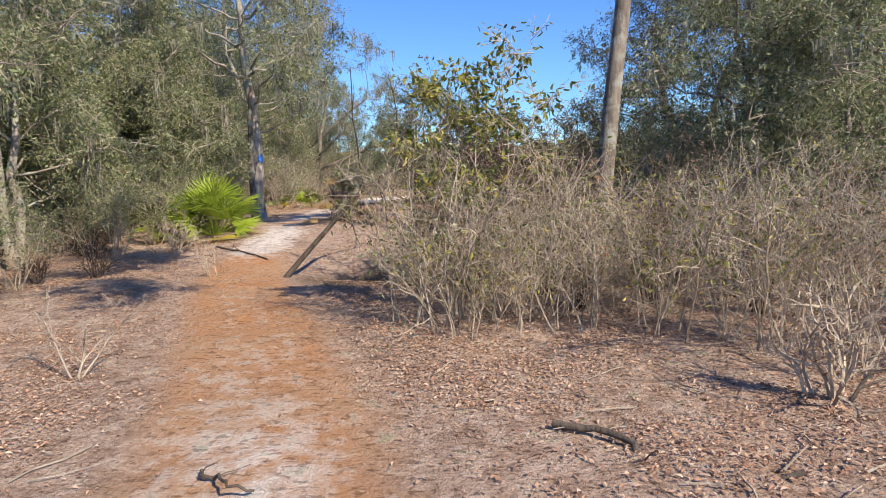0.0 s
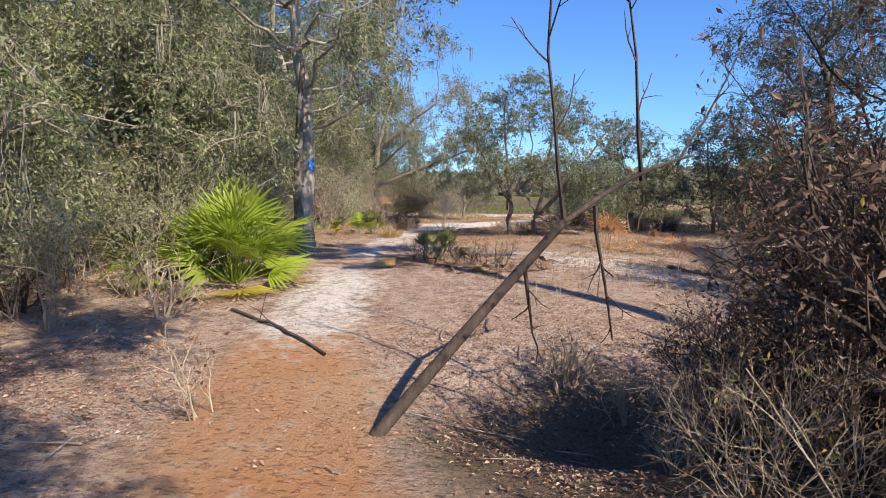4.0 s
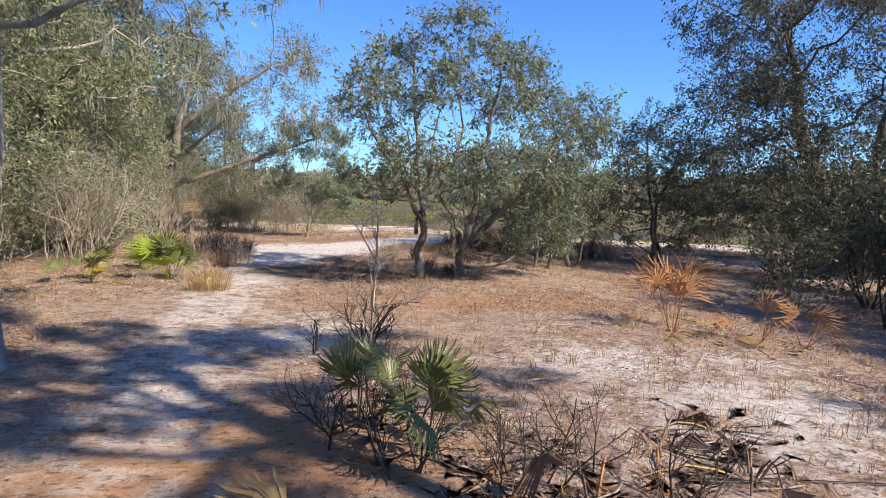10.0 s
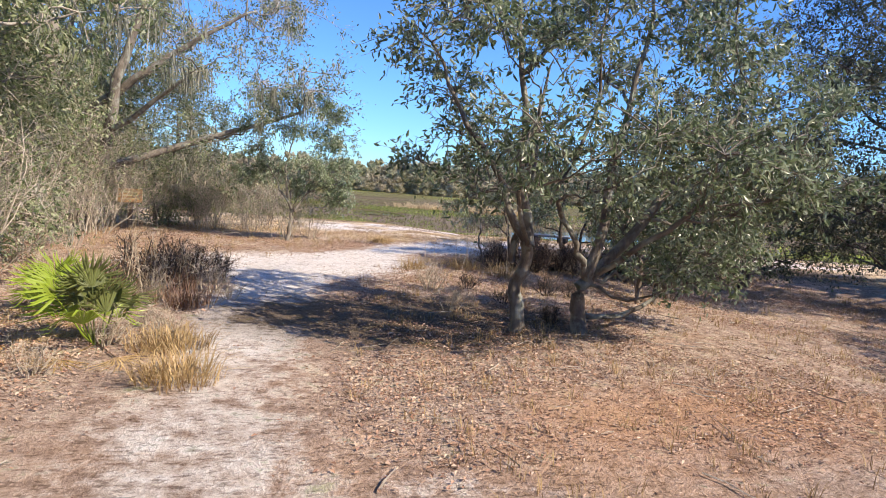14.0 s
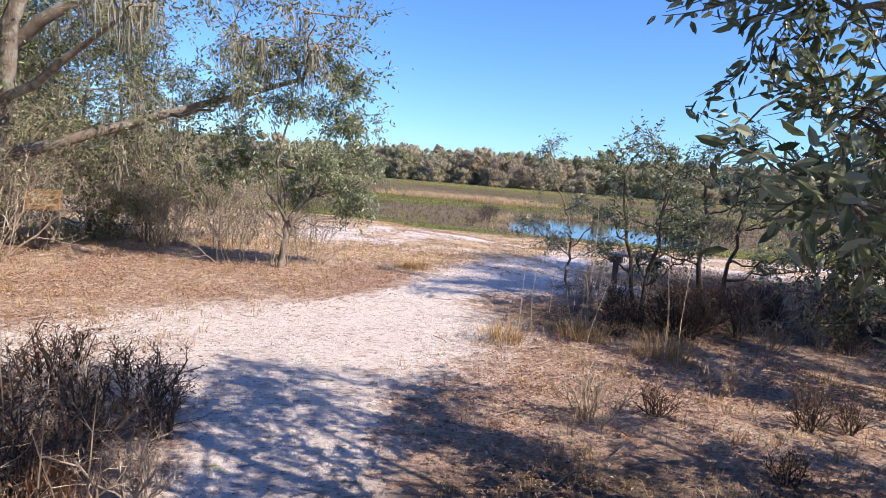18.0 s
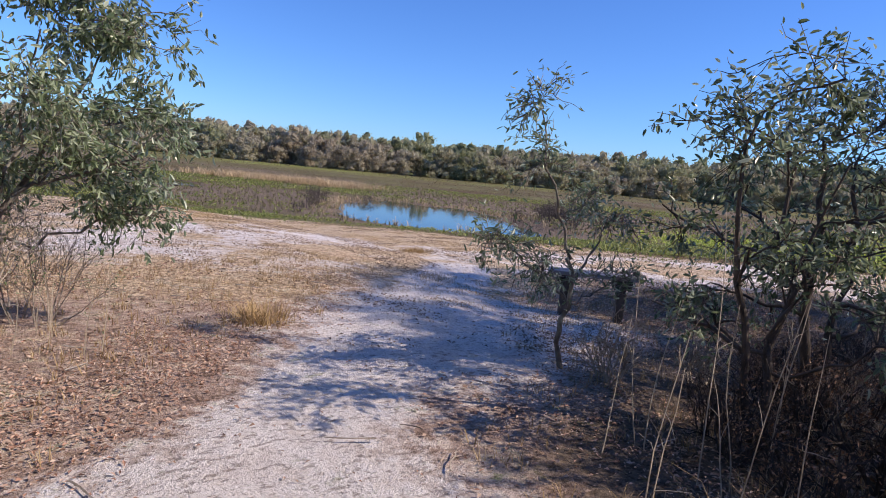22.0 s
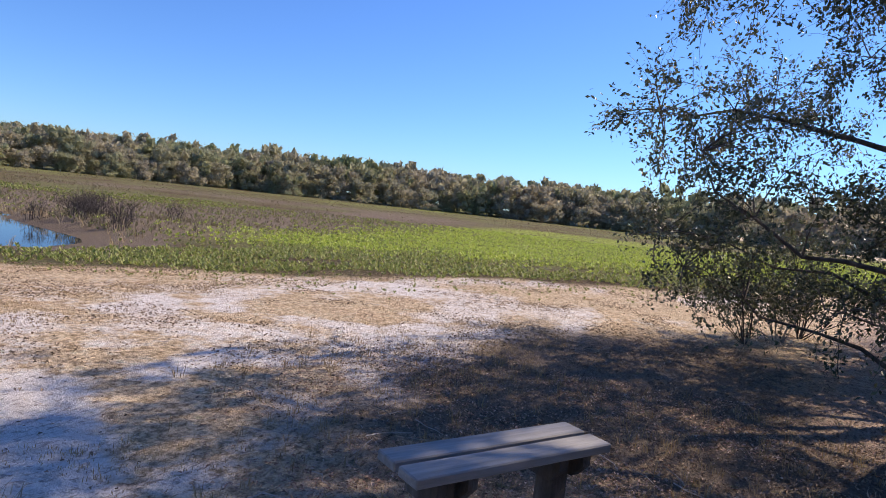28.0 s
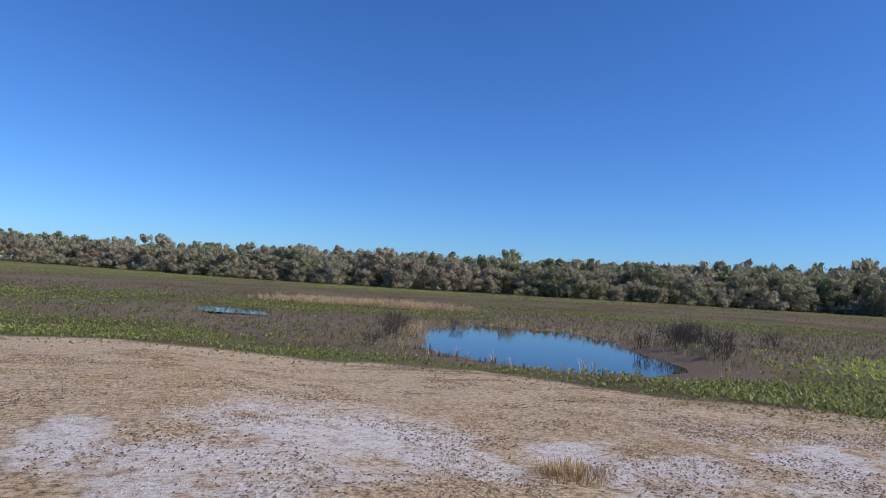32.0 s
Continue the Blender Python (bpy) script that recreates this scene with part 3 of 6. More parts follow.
def shaped_tree(name, place, label, seed, stems, lobes, sprays, bark, leaf, count, leaf_size, moss=0, group="", wide=0.38, droop=0.15, category="tree", spread=0.03, oval=False, twig=0.3, tilted=0.3, subs=5, strand=0.8, twig_bark=None):
    """A tree whose limbs reach into crown lobes; stems are rows of foot x, y, top x, y, z and radius, and for forked ones the foot's z and the taper."""
    rng = np.random.default_rng(seed)
    free = clear_of_trail(place)
    tree = thing(name, place, label, category, group)
    lines, tips, hung, thin = [], [], [], []
    for fx, fy, tx, ty, tz, r, *more in stems:
        fz, taper = more if more else (-0.06, 0.72)
        s = np.linspace(0, 1, 11)[:, None]
        line = np.array([fx, fy, fz]) * (1 - s) + np.array([tx, ty, tz]) * s
        bend = np.cumsum(rng.normal(0, 0.035 * abs(tz - fz) ** 0.5, (11, 3)), 0)
        line = line + (bend - s * bend[-1]) * np.array([1, 1, 0.2])
        rad = r * (1 - taper * s[:, 0]) * rng.uniform(0.92, 1.08, 11)
        rad[0] *= 1.3 if fz < 0 else 1.0
        lines.append((line, rad))
        TRUNKS[name] = (line, rad, 10)
        part("trunk" if fz < 0 else "limb", tubes([(line, rad, 10 if r > 0.04 else 6)]), bark, tree, smooth=True)
    mean = np.mean([l[3] * l[4] * l[5] for l in lobes])
    for cx, cy, cz, rx, ry, rz in lobes:
        c, reach = np.array([cx, cy, cz]), np.array([rx, ry, rz])
        best = None
        for line, rad in lines:
            cost = np.linalg.norm(line - c, axis=1) + 3.0 * np.maximum(0, line[:, 2] - cz + 0.25 * np.hypot(line[:, 0] - cx, line[:, 1] - cy)) + (line[:, 2] < 0.2) * 9
            k = int(np.argmin(cost))
            if best is None or cost[k] < best[0]:
                best = (cost[k], line[k], rad[k])
        a, ra = best[1], best[2]
        far = np.linalg.norm(c - a)
        ctrl = (a + c) / 2 + rng.normal(0, 0.14 * far, 3) + np.array([0, 0, -tilted * 0.3 * far])
        end = c + unit(c - a) * reach * 0.5
        limb = bezier(a, ctrl, end, 9)
        limb[1:-1] += rng.normal(0, 0.025 * far, (7, 3))
        r0 = min(ra * 0.7, 0.01 + 0.012 * far)
        bits = thin
        main = (limb, np.linspace(r0, 0.006, 9), 6)
        hung.append(main)
        many = max(3, int(round(sprays / len(lobes) * (rx * ry * rz / mean) ** 0.67)))
        for _ in range(many):
            goal = c + unit(rng.normal(0, 1, 3)) * reach * rng.random() ** 0.45 * 1.05
            if not free(goal) or goal[2] < 0.12:
                continue
            near = limb[3:][np.argmin(np.linalg.norm(limb[3:] - goal, axis=1) + 0.5 * rng.random(6))]
            way = goal - near
            path = bezier(near, near + way * 0.5 + rng.normal(0, 0.16 * np.linalg.norm(way), 3) + np.array([0, 0, 0.08]), goal, 5)
            bits.append((path, np.linspace(min(r0 * 0.5, 0.011), 0.003, 5), 4))
            hung.append(bits[-1])
            for _ in range(subs):
                p = path[rng.integers(2, 5)]
                d = unit(unit(way) + rng.normal(0, 0.75, 3))
                sub = wander(rng, p, d, twig * rng.uniform(0.5, 1.2), 3, 0.22, -0.04 * droop * 4)
                if free(sub).all():
                    bits.append((sub, np.linspace(0.0035, 0.0015, 4), 3))
                    tips.append(sub)
        part("limb", tubes([main]), bark, tree, smooth=True)
    tagged(part("fine_branching", tubes(thin), twig_bark or bark, tree), kind="stuff")
    if count:
        part("crown", leaves(rng, tips, count, leaf_size, wide, droop, spread, oval=oval, free=free), leaf, tree)
    if moss:
        tagged(part("moss", moss_strands(rng, hung, moss, strand), MOSS, tree, "grey-green hanging moss"), kind="stuff")
    return tree


def make_brush(name, place, label, seed, tall, stems, bark, leaf=None, count=0, leaf_size=0.05, splay=0.5, girth=0.014, foot=0.15, group="", category="shrub", sp=BRUSH, wide=0.4):
    rng = np.random.default_rng(seed)
    bush = thing(name, place, label, category, group)
    tips, each = [], []
    for s in range(stems):
        az, tilt = rng.random() * 6.28, abs(rng.normal(0, splay * 0.6)) + 0.05
        d = np.array([math.cos(az) * math.sin(tilt), math.sin(az) * math.sin(tilt), math.cos(tilt)])
        p = np.array([math.cos(az), math.sin(az), 0]) * foot * rng.random() - d * 0.05
        sink = []
        grow(rng, p, d, tall * rng.uniform(0.55, 1.0) * 0.75, girth * rng.uniform(0.6, 1.2), 0, sp, sink, tips)
        each.append(sink)
    for sink in each:
        part("stem", tubes(sink[:1]), bark, bush)
    tagged(part("fine_branching", tubes([b for sink in each for b in sink[1:]]), bark, bush), kind="stuff")
    if count:
        part("foliage", leaves(rng, tips, count, leaf_size, wide, 0.1, 0.03), leaf, bush)
    return bush


def fan(rng, leaflets, length, arc=2.2, stem=0.5, tilt=0.8, curl=0.25, wilt=0.0, narrow=0.035):
    """A palmetto leaf along +x: a stalk and a fan of folded leaflets."""
    s = np.linspace(0, 1, 5)
    stalk = np.c_[s * stem * math.cos(tilt), 0 * s, s * stem * math.sin(tilt) - wilt * 0.4 * s * s]
    sv, sf = tubes([(stalk, np.linspace(0.007, 0.004, 5), 4)])
    hub = stalk[-1]
    n0 = len(sv)
    verts, faces = [sv, hub[None]], sf.tolist() + [[n0 - 4 + k, n0 - 4 + (k + 1) % 4, n0] for k in range(4)]
    n = n0 + 1
    fwd = np.array([math.cos(tilt - 0.1 - wilt), 0, math.sin(tilt - 0.1 - wilt)])
    roll = rng.normal(0, 0.5)
    side = math.cos(roll) * np.array([0, 1.0, 0]) + math.sin(roll) * np.array([-fwd[2], 0, fwd[0]])
    up = np.cross(fwd, side)
    for a in np.linspace(-arc / 2, arc / 2, leaflets):
        a = a + rng.normal(0, 0.03)
        d = math.cos(a) * fwd + math.sin(a) * side
        across = -math.sin(a) * fwd + math.cos(a) * side
        long = length * (0.72 + 0.28 * math.cos(a)) * rng.uniform(0.88, 1.08)
        w = narrow * rng.uniform(0.8, 1.15)
        bend = curl * rng.uniform(0.4, 1.5)
        m1 = hub + d * long * 0.45 + up * 0.03
        m2 = hub + d * long * 0.78 - up * bend * 0.03 + np.array([0, 0, -bend * 0.1 - wilt * 0.1])
        tip = hub + d * long - up * bend * 0.08 + np.array([0, 0, -bend * 0.3 * long - wilt * 0.25])
        verts.append(np.array([m1 + across * w, m1 - up * w * 0.5, m1 - across * w, m2 + across * w * 0.7, m2 - up * w * 0.3, m2 - across * w * 0.7, tip]))
        faces += [[n0, n, n + 1], [n0, n + 1, n + 2], [n, n + 3, n + 4, n + 1], [n + 1, n + 4, n + 5, n + 2], [n + 3, n + 6, n + 4], [n + 4, n + 6, n + 5]]
        n += 7
    return np.concatenate(verts), faces


def make_palmetto(place, label, seed, size, recipe, group="palmettos", name="palmetto"):
    """recipe: rows of (how many, material, lowest and highest stalk angle, wilt)."""
    rng = np.random.default_rng(seed)
    palm = thing(name, place, label, "palmetto", group)
    i = 0
    for many, mat, low, high, wilt in recipe:
        for _ in range(many):
            tilt = rng.uniform(low, high)
            dry = mat in (PALM_RUST, PALM_TAN, PALM_BURNT)
            v, f = fan(rng, int(rng.integers(10, 15) if dry else rng.integers(16, 23)), size * rng.uniform(0.5, 0.72) * (0.55 if wilt > 1 else 1), rng.uniform(0.5, 1.1) if wilt > 1 else rng.uniform(1.9, 3.0), size * rng.uniform(0.45, 0.85), tilt, rng.uniform(0.1, 0.5), wilt * rng.uniform(0.5, 1.3), (0.0145 if dry else 0.019) * size)
            az = i * 2.4 + rng.normal(0, 0.3)
            c, s = math.cos(az), math.sin(az)
            v = v @ np.array([[c, s, 0], [-s, c, 0], [0, 0, 1]]) + np.array([c, s, 0]) * 0.05 * size
            v[:, 2] = np.maximum(v[:, 2], 0.015 + 0.02 * rng.random())
            part("frond", (v, f), mat, palm)
            i += 1
    return palm


def blades(rng, base, count, tall, lean, thick=0.006, foot=0.1):
    """Curved grass blades round a point: strips of two pieces."""
    az = rng.random(count) * 6.283
    r = foot * np.sqrt(rng.random(count))
    p = np.stack([r * np.cos(az), r * np.sin(az), np.zeros(count)], 1) + base
    az2 = az + rng.normal(0, 0.8, count)
    out = np.stack([np.cos(az2), np.sin(az2), np.zeros(count)], 1)
    side = np.stack([-np.sin(az2), np.cos(az2), np.zeros(count)], 1) * thick
    h = tall * rng.uniform(0.45, 1.1, (count, 1))
    k = lean * rng.uniform(0.2, 1.3, (count, 1))
    mid = p + out * h * k * 0.35 + np.array([0, 0, 1.0]) * h * 0.6
    tip = p + out * h * k + np.array([0, 0, 1.0]) * h * (1 - 0.25 * k)
    v = np.stack([p - side, p + side, mid + side * 0.7, mid - side * 0.7, tip], 1).reshape(-1, 3)
    o = np.arange(count)[:, None] * 5
    quads = (o + np.array([0, 1, 2, 3])).tolist()
    tris = (o + np.array([3, 2, 4])).tolist()
    return v, quads + tris


def make_clump(place, label, seed, tall, count, mat, lean=0.6, foot=0.15, group="dry grass clumps", name="grass_clump"):
    rng = np.random.default_rng(seed)
    clump = thing(name, place, label, "grass", group)
    for k in range(4):
        off = np.array([math.cos(k * 1.7), math.sin(k * 1.7), 0]) * foot * 0.35
        tagged(part("tuft", blades(rng, off, count // 4, tall * rng.uniform(0.8, 1.1), lean, 0.0035, foot * 0.8), mat, clump), kind="stuff")
    return clump


def log_between(name, a, b, r0, r1, bark, label, seed, sag=0.0, sides=9, wobble=0.03, steps=14, stubs=0, category="log"):
    rng = np.random.default_rng(seed)
    a, b = np.array(a, float), np.array(b, float)
    t = np.linspace(0, 1, steps)[:, None]
    pts = (b - a) * t
    pts = pts + np.cumsum(rng.normal(0, wobble, (steps, 3)) * 0.4, 0) * (np.sin(t * math.pi))
    pts[:, 2] += sag * np.sin(t[:, 0] * math.pi)
    ob = thing(name, Vector(a), label, category)
    rad = np.linspace(r0, r1, steps) * rng.uniform(0.88, 1.1, steps)
    end = [(pts[-2:] + (pts[-1] - pts[-2]) * 0.02, np.array([r1, r1 * 0.2]), sides)]
    part("trunk", tubes([(pts, rad, sides)] + end), bark, ob, smooth=True)
    for _ in range(stubs):
        k = rng.integers(2, steps - 1)
        d = unit(rng.normal(0, 1, 3) + np.array([0, 0, 0.8]))
        part("stub", tubes([(wander(rng, pts[k], d, rng.uniform(0.1, 0.35), 3, 0.2, 0.02), np.linspace(r1 * 0.6, r1 * 0.2, 4), 4)]), bark, ob)
    return ob


def boxed(bm, x0, x1, y0, y1, z0, z1, bevel=0.004):
    vs = [bm.verts.new(p) for p in ((x0, y0, z0), (x1, y0, z0), (x1, y1, z0), (x0, y1, z0), (x0, y0, z1), (x1, y0, z1), (x1, y1, z1), (x0, y1, z1))]
    fs = [bm.faces.new([vs[i] for i in q]) for q in ((3, 2, 1, 0), (4, 5, 6, 7), (0, 1, 5, 4), (1, 2, 6, 5), (2, 3, 7, 6), (3, 0, 4, 7))]
    if bevel:
        bmesh.ops.bevel(bm, geom=list({e for f in fs for e in f.edges}), offset=bevel, segments=1, affect="EDGES")
    return bm


# ---- ground, water, sky's edge ----
def spaced(a, b, fine, reach, growth=1.16):
    core = np.arange(a, b, fine)
    out, s, low, high = [], fine, a, b
    while high < reach:
        s *= growth
        low, high = low - s, high + s
        out += [low, high]
    return np.sort(np.concatenate([core, out]))


def build_ground():
    xs, ys = spaced(-7, 10, 0.115, 2600), spaced(3, 39, 0.115, 2600)
    gx, gy = np.meshgrid(xs, ys)
    gx, gy = gx.ravel(), gy.ravel()
    gz = height(gx, gy)
    nx, ny = len(xs), len(ys)
    i = (np.arange(ny - 1)[:, None] * nx + np.arange(nx - 1)[None]).ravel()
    me = mesh_of("ground", np.stack([gx, gy, gz], 1), np.stack([i, i + 1, i + 1 + nx, i + nx], 1), GROUND, True)
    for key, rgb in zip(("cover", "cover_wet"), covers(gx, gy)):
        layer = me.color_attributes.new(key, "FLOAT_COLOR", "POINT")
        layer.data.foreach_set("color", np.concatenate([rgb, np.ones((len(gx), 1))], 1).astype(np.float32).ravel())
    return tagged(new("ground", me), "sandy woodland floor with a bare trail, leaf litter and marsh", "ground", kind="structure")


build_ground()


def build_water(name, pond, label):
    cx, cy, turn, a, b, z = pond
    k = 48
    ring = []
    for i in range(k):
        t = i * 2 * math.pi / k
        u, v = 1.15 * a * math.cos(t), 1.15 * b * math.sin(t)
        ring.append((cx + u * math.cos(turn) - v * math.sin(turn), cy + u * math.sin(turn) + v * math.cos(turn), z))
    me = mesh_of(name, ring, [list(range(k))], WATER)
    tagged(new(name, me), label, "pond", kind="structure")


build_water("water", POND, "still shallow pond reflecting the blue sky")
build_water("water", POND_FAR, "narrow far strip of open water among reeds")


def far_woods():
    """Woods on the far side of the marsh, too far to count: rows of ragged overlapping crowns."""
    rng = np.random.default_rng(40)
    verts, tints, cores, core_tints = [], [], [], []
    CORE = np.array([(math.cos(a + k) * math.cos(e), math.sin(a + k) * math.cos(e), 0.75 * math.sin(e)) for k, e in enumerate((-0.9, -0.1, 0.6, 1.2)) for a in np.arange(6) * math.pi / 3]) * 0.74
    CORE_FACES = np.array([[k * 6 + i, k * 6 + (i + 1) % 6, k * 6 + 6 + (i + 1) % 6, k * 6 + 6 + i] for k in range(3) for i in range(6)])
    for row, (back, low, high, step_deg) in enumerate(((0, 5.0, 8.5, 0.75), (7, 9.0, 12.5, 0.6), (16, 11.5, 14.5, 0.62), (30, 13.0, 16.0, 0.8))):
        deg = -128.0
        while deg < 40:
            deg += step_deg * rng.uniform(0.5, 1.5)
            az = radians(deg)
            rad = 214 + 16 * math.sin(az * 3.0) + 95 * float(step(deg, -25, 25)) + back + rng.normal(0, 4)
            x, y = 4 - math.sin(az) * rad, 34 + math.cos(az) * rad
            z = float(height(x, y))
            tall = rng.uniform(low, high) * (1.12 if rng.random() < 0.1 else 1.0) * (1 + 0.25 * float(step(-deg, 38, 70)))
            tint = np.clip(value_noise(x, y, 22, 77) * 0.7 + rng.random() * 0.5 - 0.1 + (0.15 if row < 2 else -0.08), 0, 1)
            lobes = rng.integers(12, 18)
            count = 850 if row < 3 else 600
            w = tall * rng.uniform(0.2, 0.3)
            c = np.stack([rng.normal(0, w * 0.7, lobes), rng.normal(0, w * 0.7, lobes), tall * rng.uniform(0.05 if row < 2 else 0.25, 0.8, lobes)], 1)
            r = tall * rng.uniform(0.09, 0.15, lobes)
            pick = rng.integers(0, lobes, count)
            d = unit(rng.normal(0, 1, (count, 3)))
            p = c[pick] + d * (r[pick] * rng.uniform(0.7, 1.2, count))[:, None] * np.array((1.2, 1.2, 0.9))
            p[:, 2] = np.clip(p[:, 2], 0.1, tall)
            s = rng.uniform(0.11, 0.27, (count, 1))
            e1 = unit(rng.normal(0, 1, (count, 3)) + 0.5 * d)
            e2 = unit(np.cross(e1, rng.normal(0, 1, (count, 3))))
            core = np.stack([c + r[:, None] * q for q in CORE], 1) * rng.uniform(0.9, 1.1, (lobes, len(CORE), 1))
            core[..., 2] = np.clip(core[..., 2], 0.0, tall * 0.96)
            cores.append(core[:, CORE_FACES].reshape(-1, 3) + np.array([x, y, z]))
            core_tints.append(np.full(lobes * CORE_FACES.size, tint))
            verts.append(np.stack([p - e1 * s, p + e2 * s * 0.75, p + e1 * s, p - e2 * s * 0.75], 1).reshape(-1, 3) + np.array([x, y, z]))
            tints.append(np.full(count * 4, tint))
    v = np.concatenate(verts + cores)
    tints += core_tints
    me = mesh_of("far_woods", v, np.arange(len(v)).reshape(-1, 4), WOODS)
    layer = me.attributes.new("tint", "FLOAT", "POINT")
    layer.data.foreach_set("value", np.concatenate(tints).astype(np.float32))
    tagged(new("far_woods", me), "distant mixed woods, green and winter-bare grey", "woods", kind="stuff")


far_woods()


# ---- the first stretch: trail, palmetto, left woods, right thicket ----
shaped_tree("young_tree", at(3.5, 9.08), "slender pale-stemmed young tree with yellow-green leaves", 11, [(-0.25, -0.2, -0.1, 0.0, 2.1, 0.011), (0.1, 0.0, 0.25, 0.1, 2.2, 0.012), (-0.05, 0.25, 0.0, 0.2, 1.9, 0.01)],
            [(-0.1, 0.0, 1.95, 0.32, 0.3, 0.28), (0.3, 0.1, 2.1, 0.3, 0.3, 0.25), (0.1, 0.1, 1.6, 0.35, 0.3, 0.25), (0.5, 0.1, 1.75, 0.28, 0.3, 0.25), (-0.35, 0.1, 1.6, 0.25, 0.3, 0.22), (0.2, -0.1, 1.2, 0.3, 0.25, 0.2), (-0.15, 0.2, 1.25, 0.25, 0.25, 0.2)], 60, TWIG_TAN, LEAF_LIME, 2400, 0.062, group="young trees in the thicket", twig=0.2, oval=True)
shaped_tree("young_tree", at(3.95, 8.9), "slender pale-stemmed young tree with few yellow leaves", 12, [(0, 0, 0.15, 0.1, 2.3, 0.011), (0.15, 0.1, 0.45, 0.2, 2.0, 0.01)],
            [(0.2, 0.1, 2.3, 0.35, 0.3, 0.25), (0.5, 0.2, 1.9, 0.3, 0.3, 0.25), (0.0, 0.1, 1.8, 0.25, 0.3, 0.22), (0.35, 0.0, 1.4, 0.3, 0.3, 0.25)], 34, TWIG_TAN, LEAF_LIME, 550, 0.062, group="young trees in the thicket", twig=0.2, oval=True)
pine = make_tree("pine_tree", at(5.45, 12.62), "tall dark-trunked tree rising out of the thicket", 13, dict(TALL, low=[0.71, 0.3, 0.25, 0.2], ratio=[0.3, 0.5, 0.55, 0.55]), 13.2, 0.14, BARK_GREY, LEAF_OAK, 10000, 0.12, lean=0.03)

# added oak, kept out of view; its lobes are placed by where shadows fall
over_rng = np.random.default_rng(15)
over_lobes = []
for _ in range(22):
    ly, lz = over_rng.uniform(-1.9, 3.2), over_rng.uniform(4.5, 5.7)
    lx = 5.35 - 0.4 * ly - over_rng.uniform(0.0, 1.9)
    over_lobes.append((lx, ly, lz, 0.5, 0.5, 0.36))
shaped_tree("tall_oak", at(-1.2, 7.6), "unseen leaning oak added to shade the ground left of the trail", 15, [(0, 0, 1.9, 0.2, 4.8, 0.04), (1.2, 0.1, 3.2, -0.9, 5.2, 0.022, 3.2, 0.7), (1.4, 0.1, 2.2, 1.4, 5.2, 0.022, 3.6, 0.7)],
            over_lobes, 200, BARK_GREY, LEAF_WOOD, 10500, 0.085, twig=0.4, spread=0.05)

# leaning dead trunk beside the trail
base = np.array([0.9, 11.9, float(height(0.9, 11.9)) - 0.05])
fork = np.array([2.0, 12.55, 1.16])
leaning = thing("leaning_trunk", Vector(base), "bare dead trunk leaning over the ditch beside the trail", "dead tree")
rng = np.random.default_rng(5)
line = np.stack([base + (fork - base) * s + np.array([0, 0, 0.05 * math.sin(s * 3.1) * 0.3]) for s in np.linspace(0, 1, 9)])
line2 = np.stack([fork + (np.array([2.9, 13.15, 1.6]) - fork) * s + np.array([0, 0, 0.06 * math.sin(s * 3.1)]) for s in np.linspace(0, 1, 7)])
part("trunk", tubes([(line - base, np.linspace(0.042, 0.028, 9), 9), (line2 - base, np.linspace(0.02, 0.009, 7), 7)]), TWIG_DARK, leaning, smooth=True)
for start, way, long in ((fork, (-0.05, 0.05, 1), 1.75), (np.array([2.52, 12.9, 1.42]), (-0.12, 0.0, 1), 1.4), (np.array([1.75, 12.4, 0.92]), (0.1, 0.4, -0.8), 0.7), (np.array([2.2, 12.68, 1.26]), (0.2, 0.1, -0.9), 0.9), (np.array([2.78, 13.08, 1.54]), (0.5, 0.3, 0.7), 1.0)):
    sink, tips = [], []
    grow(rng, start - base, unit(np.array(way, float)), long, 0.014, 0, dict(BRUSH, depth=2, kids=[4, 2, 0], jit=[0.1, 0.15, 0.2, 0.2], ratio=[0.3, 0.4, 0.5]), sink, tips)
    part("shoot", tubes(sink), TWIG_DARK, leaning)

log_between("fallen_branch", (-1.38, 14.7, float(height(-1.38, 14.7)) + 0.02), (0.12, 13.36, float(height(0.12, 13.36)) + 0.02), 0.018, 0.012, BARK_DARK, "thin dark fallen branch lying across the trail's edge", 6, 0.02, stubs=3)

log_between("fallen_branch", (4.25, 6.5, float(height(4.25, 6.5)) + 0.03), (5.25, 6.0, float(height(5.25, 6.0)) + 0.04), 0.02, 0.013, BARK_DARK, "crooked dark branch lying in the leaf litter", 7, 0.06, wobble=0.09, stubs=5)
log_between("fallen_branch", (2.65, 5.95, float(height(2.65, 5.95)) + 0.02), (2.95, 5.8, float(height(2.95, 5.8)) + 0.02), 0.009, 0.006, BARK_DARK, "short dark twig lying on the trail", 8, 0.02, wobble=0.05, stubs=2)

GREEN_RECIPE = ((24, PALM_GREEN, 0.75, 1.5, 0.02), (12, PALM_GREEN, 0.3, 0.8, 0.1), (3, PALM_DARK, 0.1, 0.5, 0.4), (2, PALM_YELLOW, 0.1, 0.4, 0.3), (4, PALM_TAN, 0.02, 0.2, 0.5))
make_palmetto(at(-1.98, 15.95), "large bright green saw palmetto beside the trail", 21, 0.98, GREEN_RECIPE)
make_palmetto(at(-2.6, 16.9), "large green saw palmetto in the wood's edge", 22, 1.0, ((14, PALM_GREEN, 0.7, 1.5, 0.02), (8, PALM_DARK, 0.3, 0.8, 0.2), (3, PALM_TAN, 0.02, 0.2, 0.5)))
make_palmetto(at(-3.0, 15.9), "green saw palmetto in the wood's shade", 23, 0.8, ((8, PALM_DARK, 0.3, 1.3, 0.1), (4, PALM_GREEN, 0.2, 0.8, 0.2)))

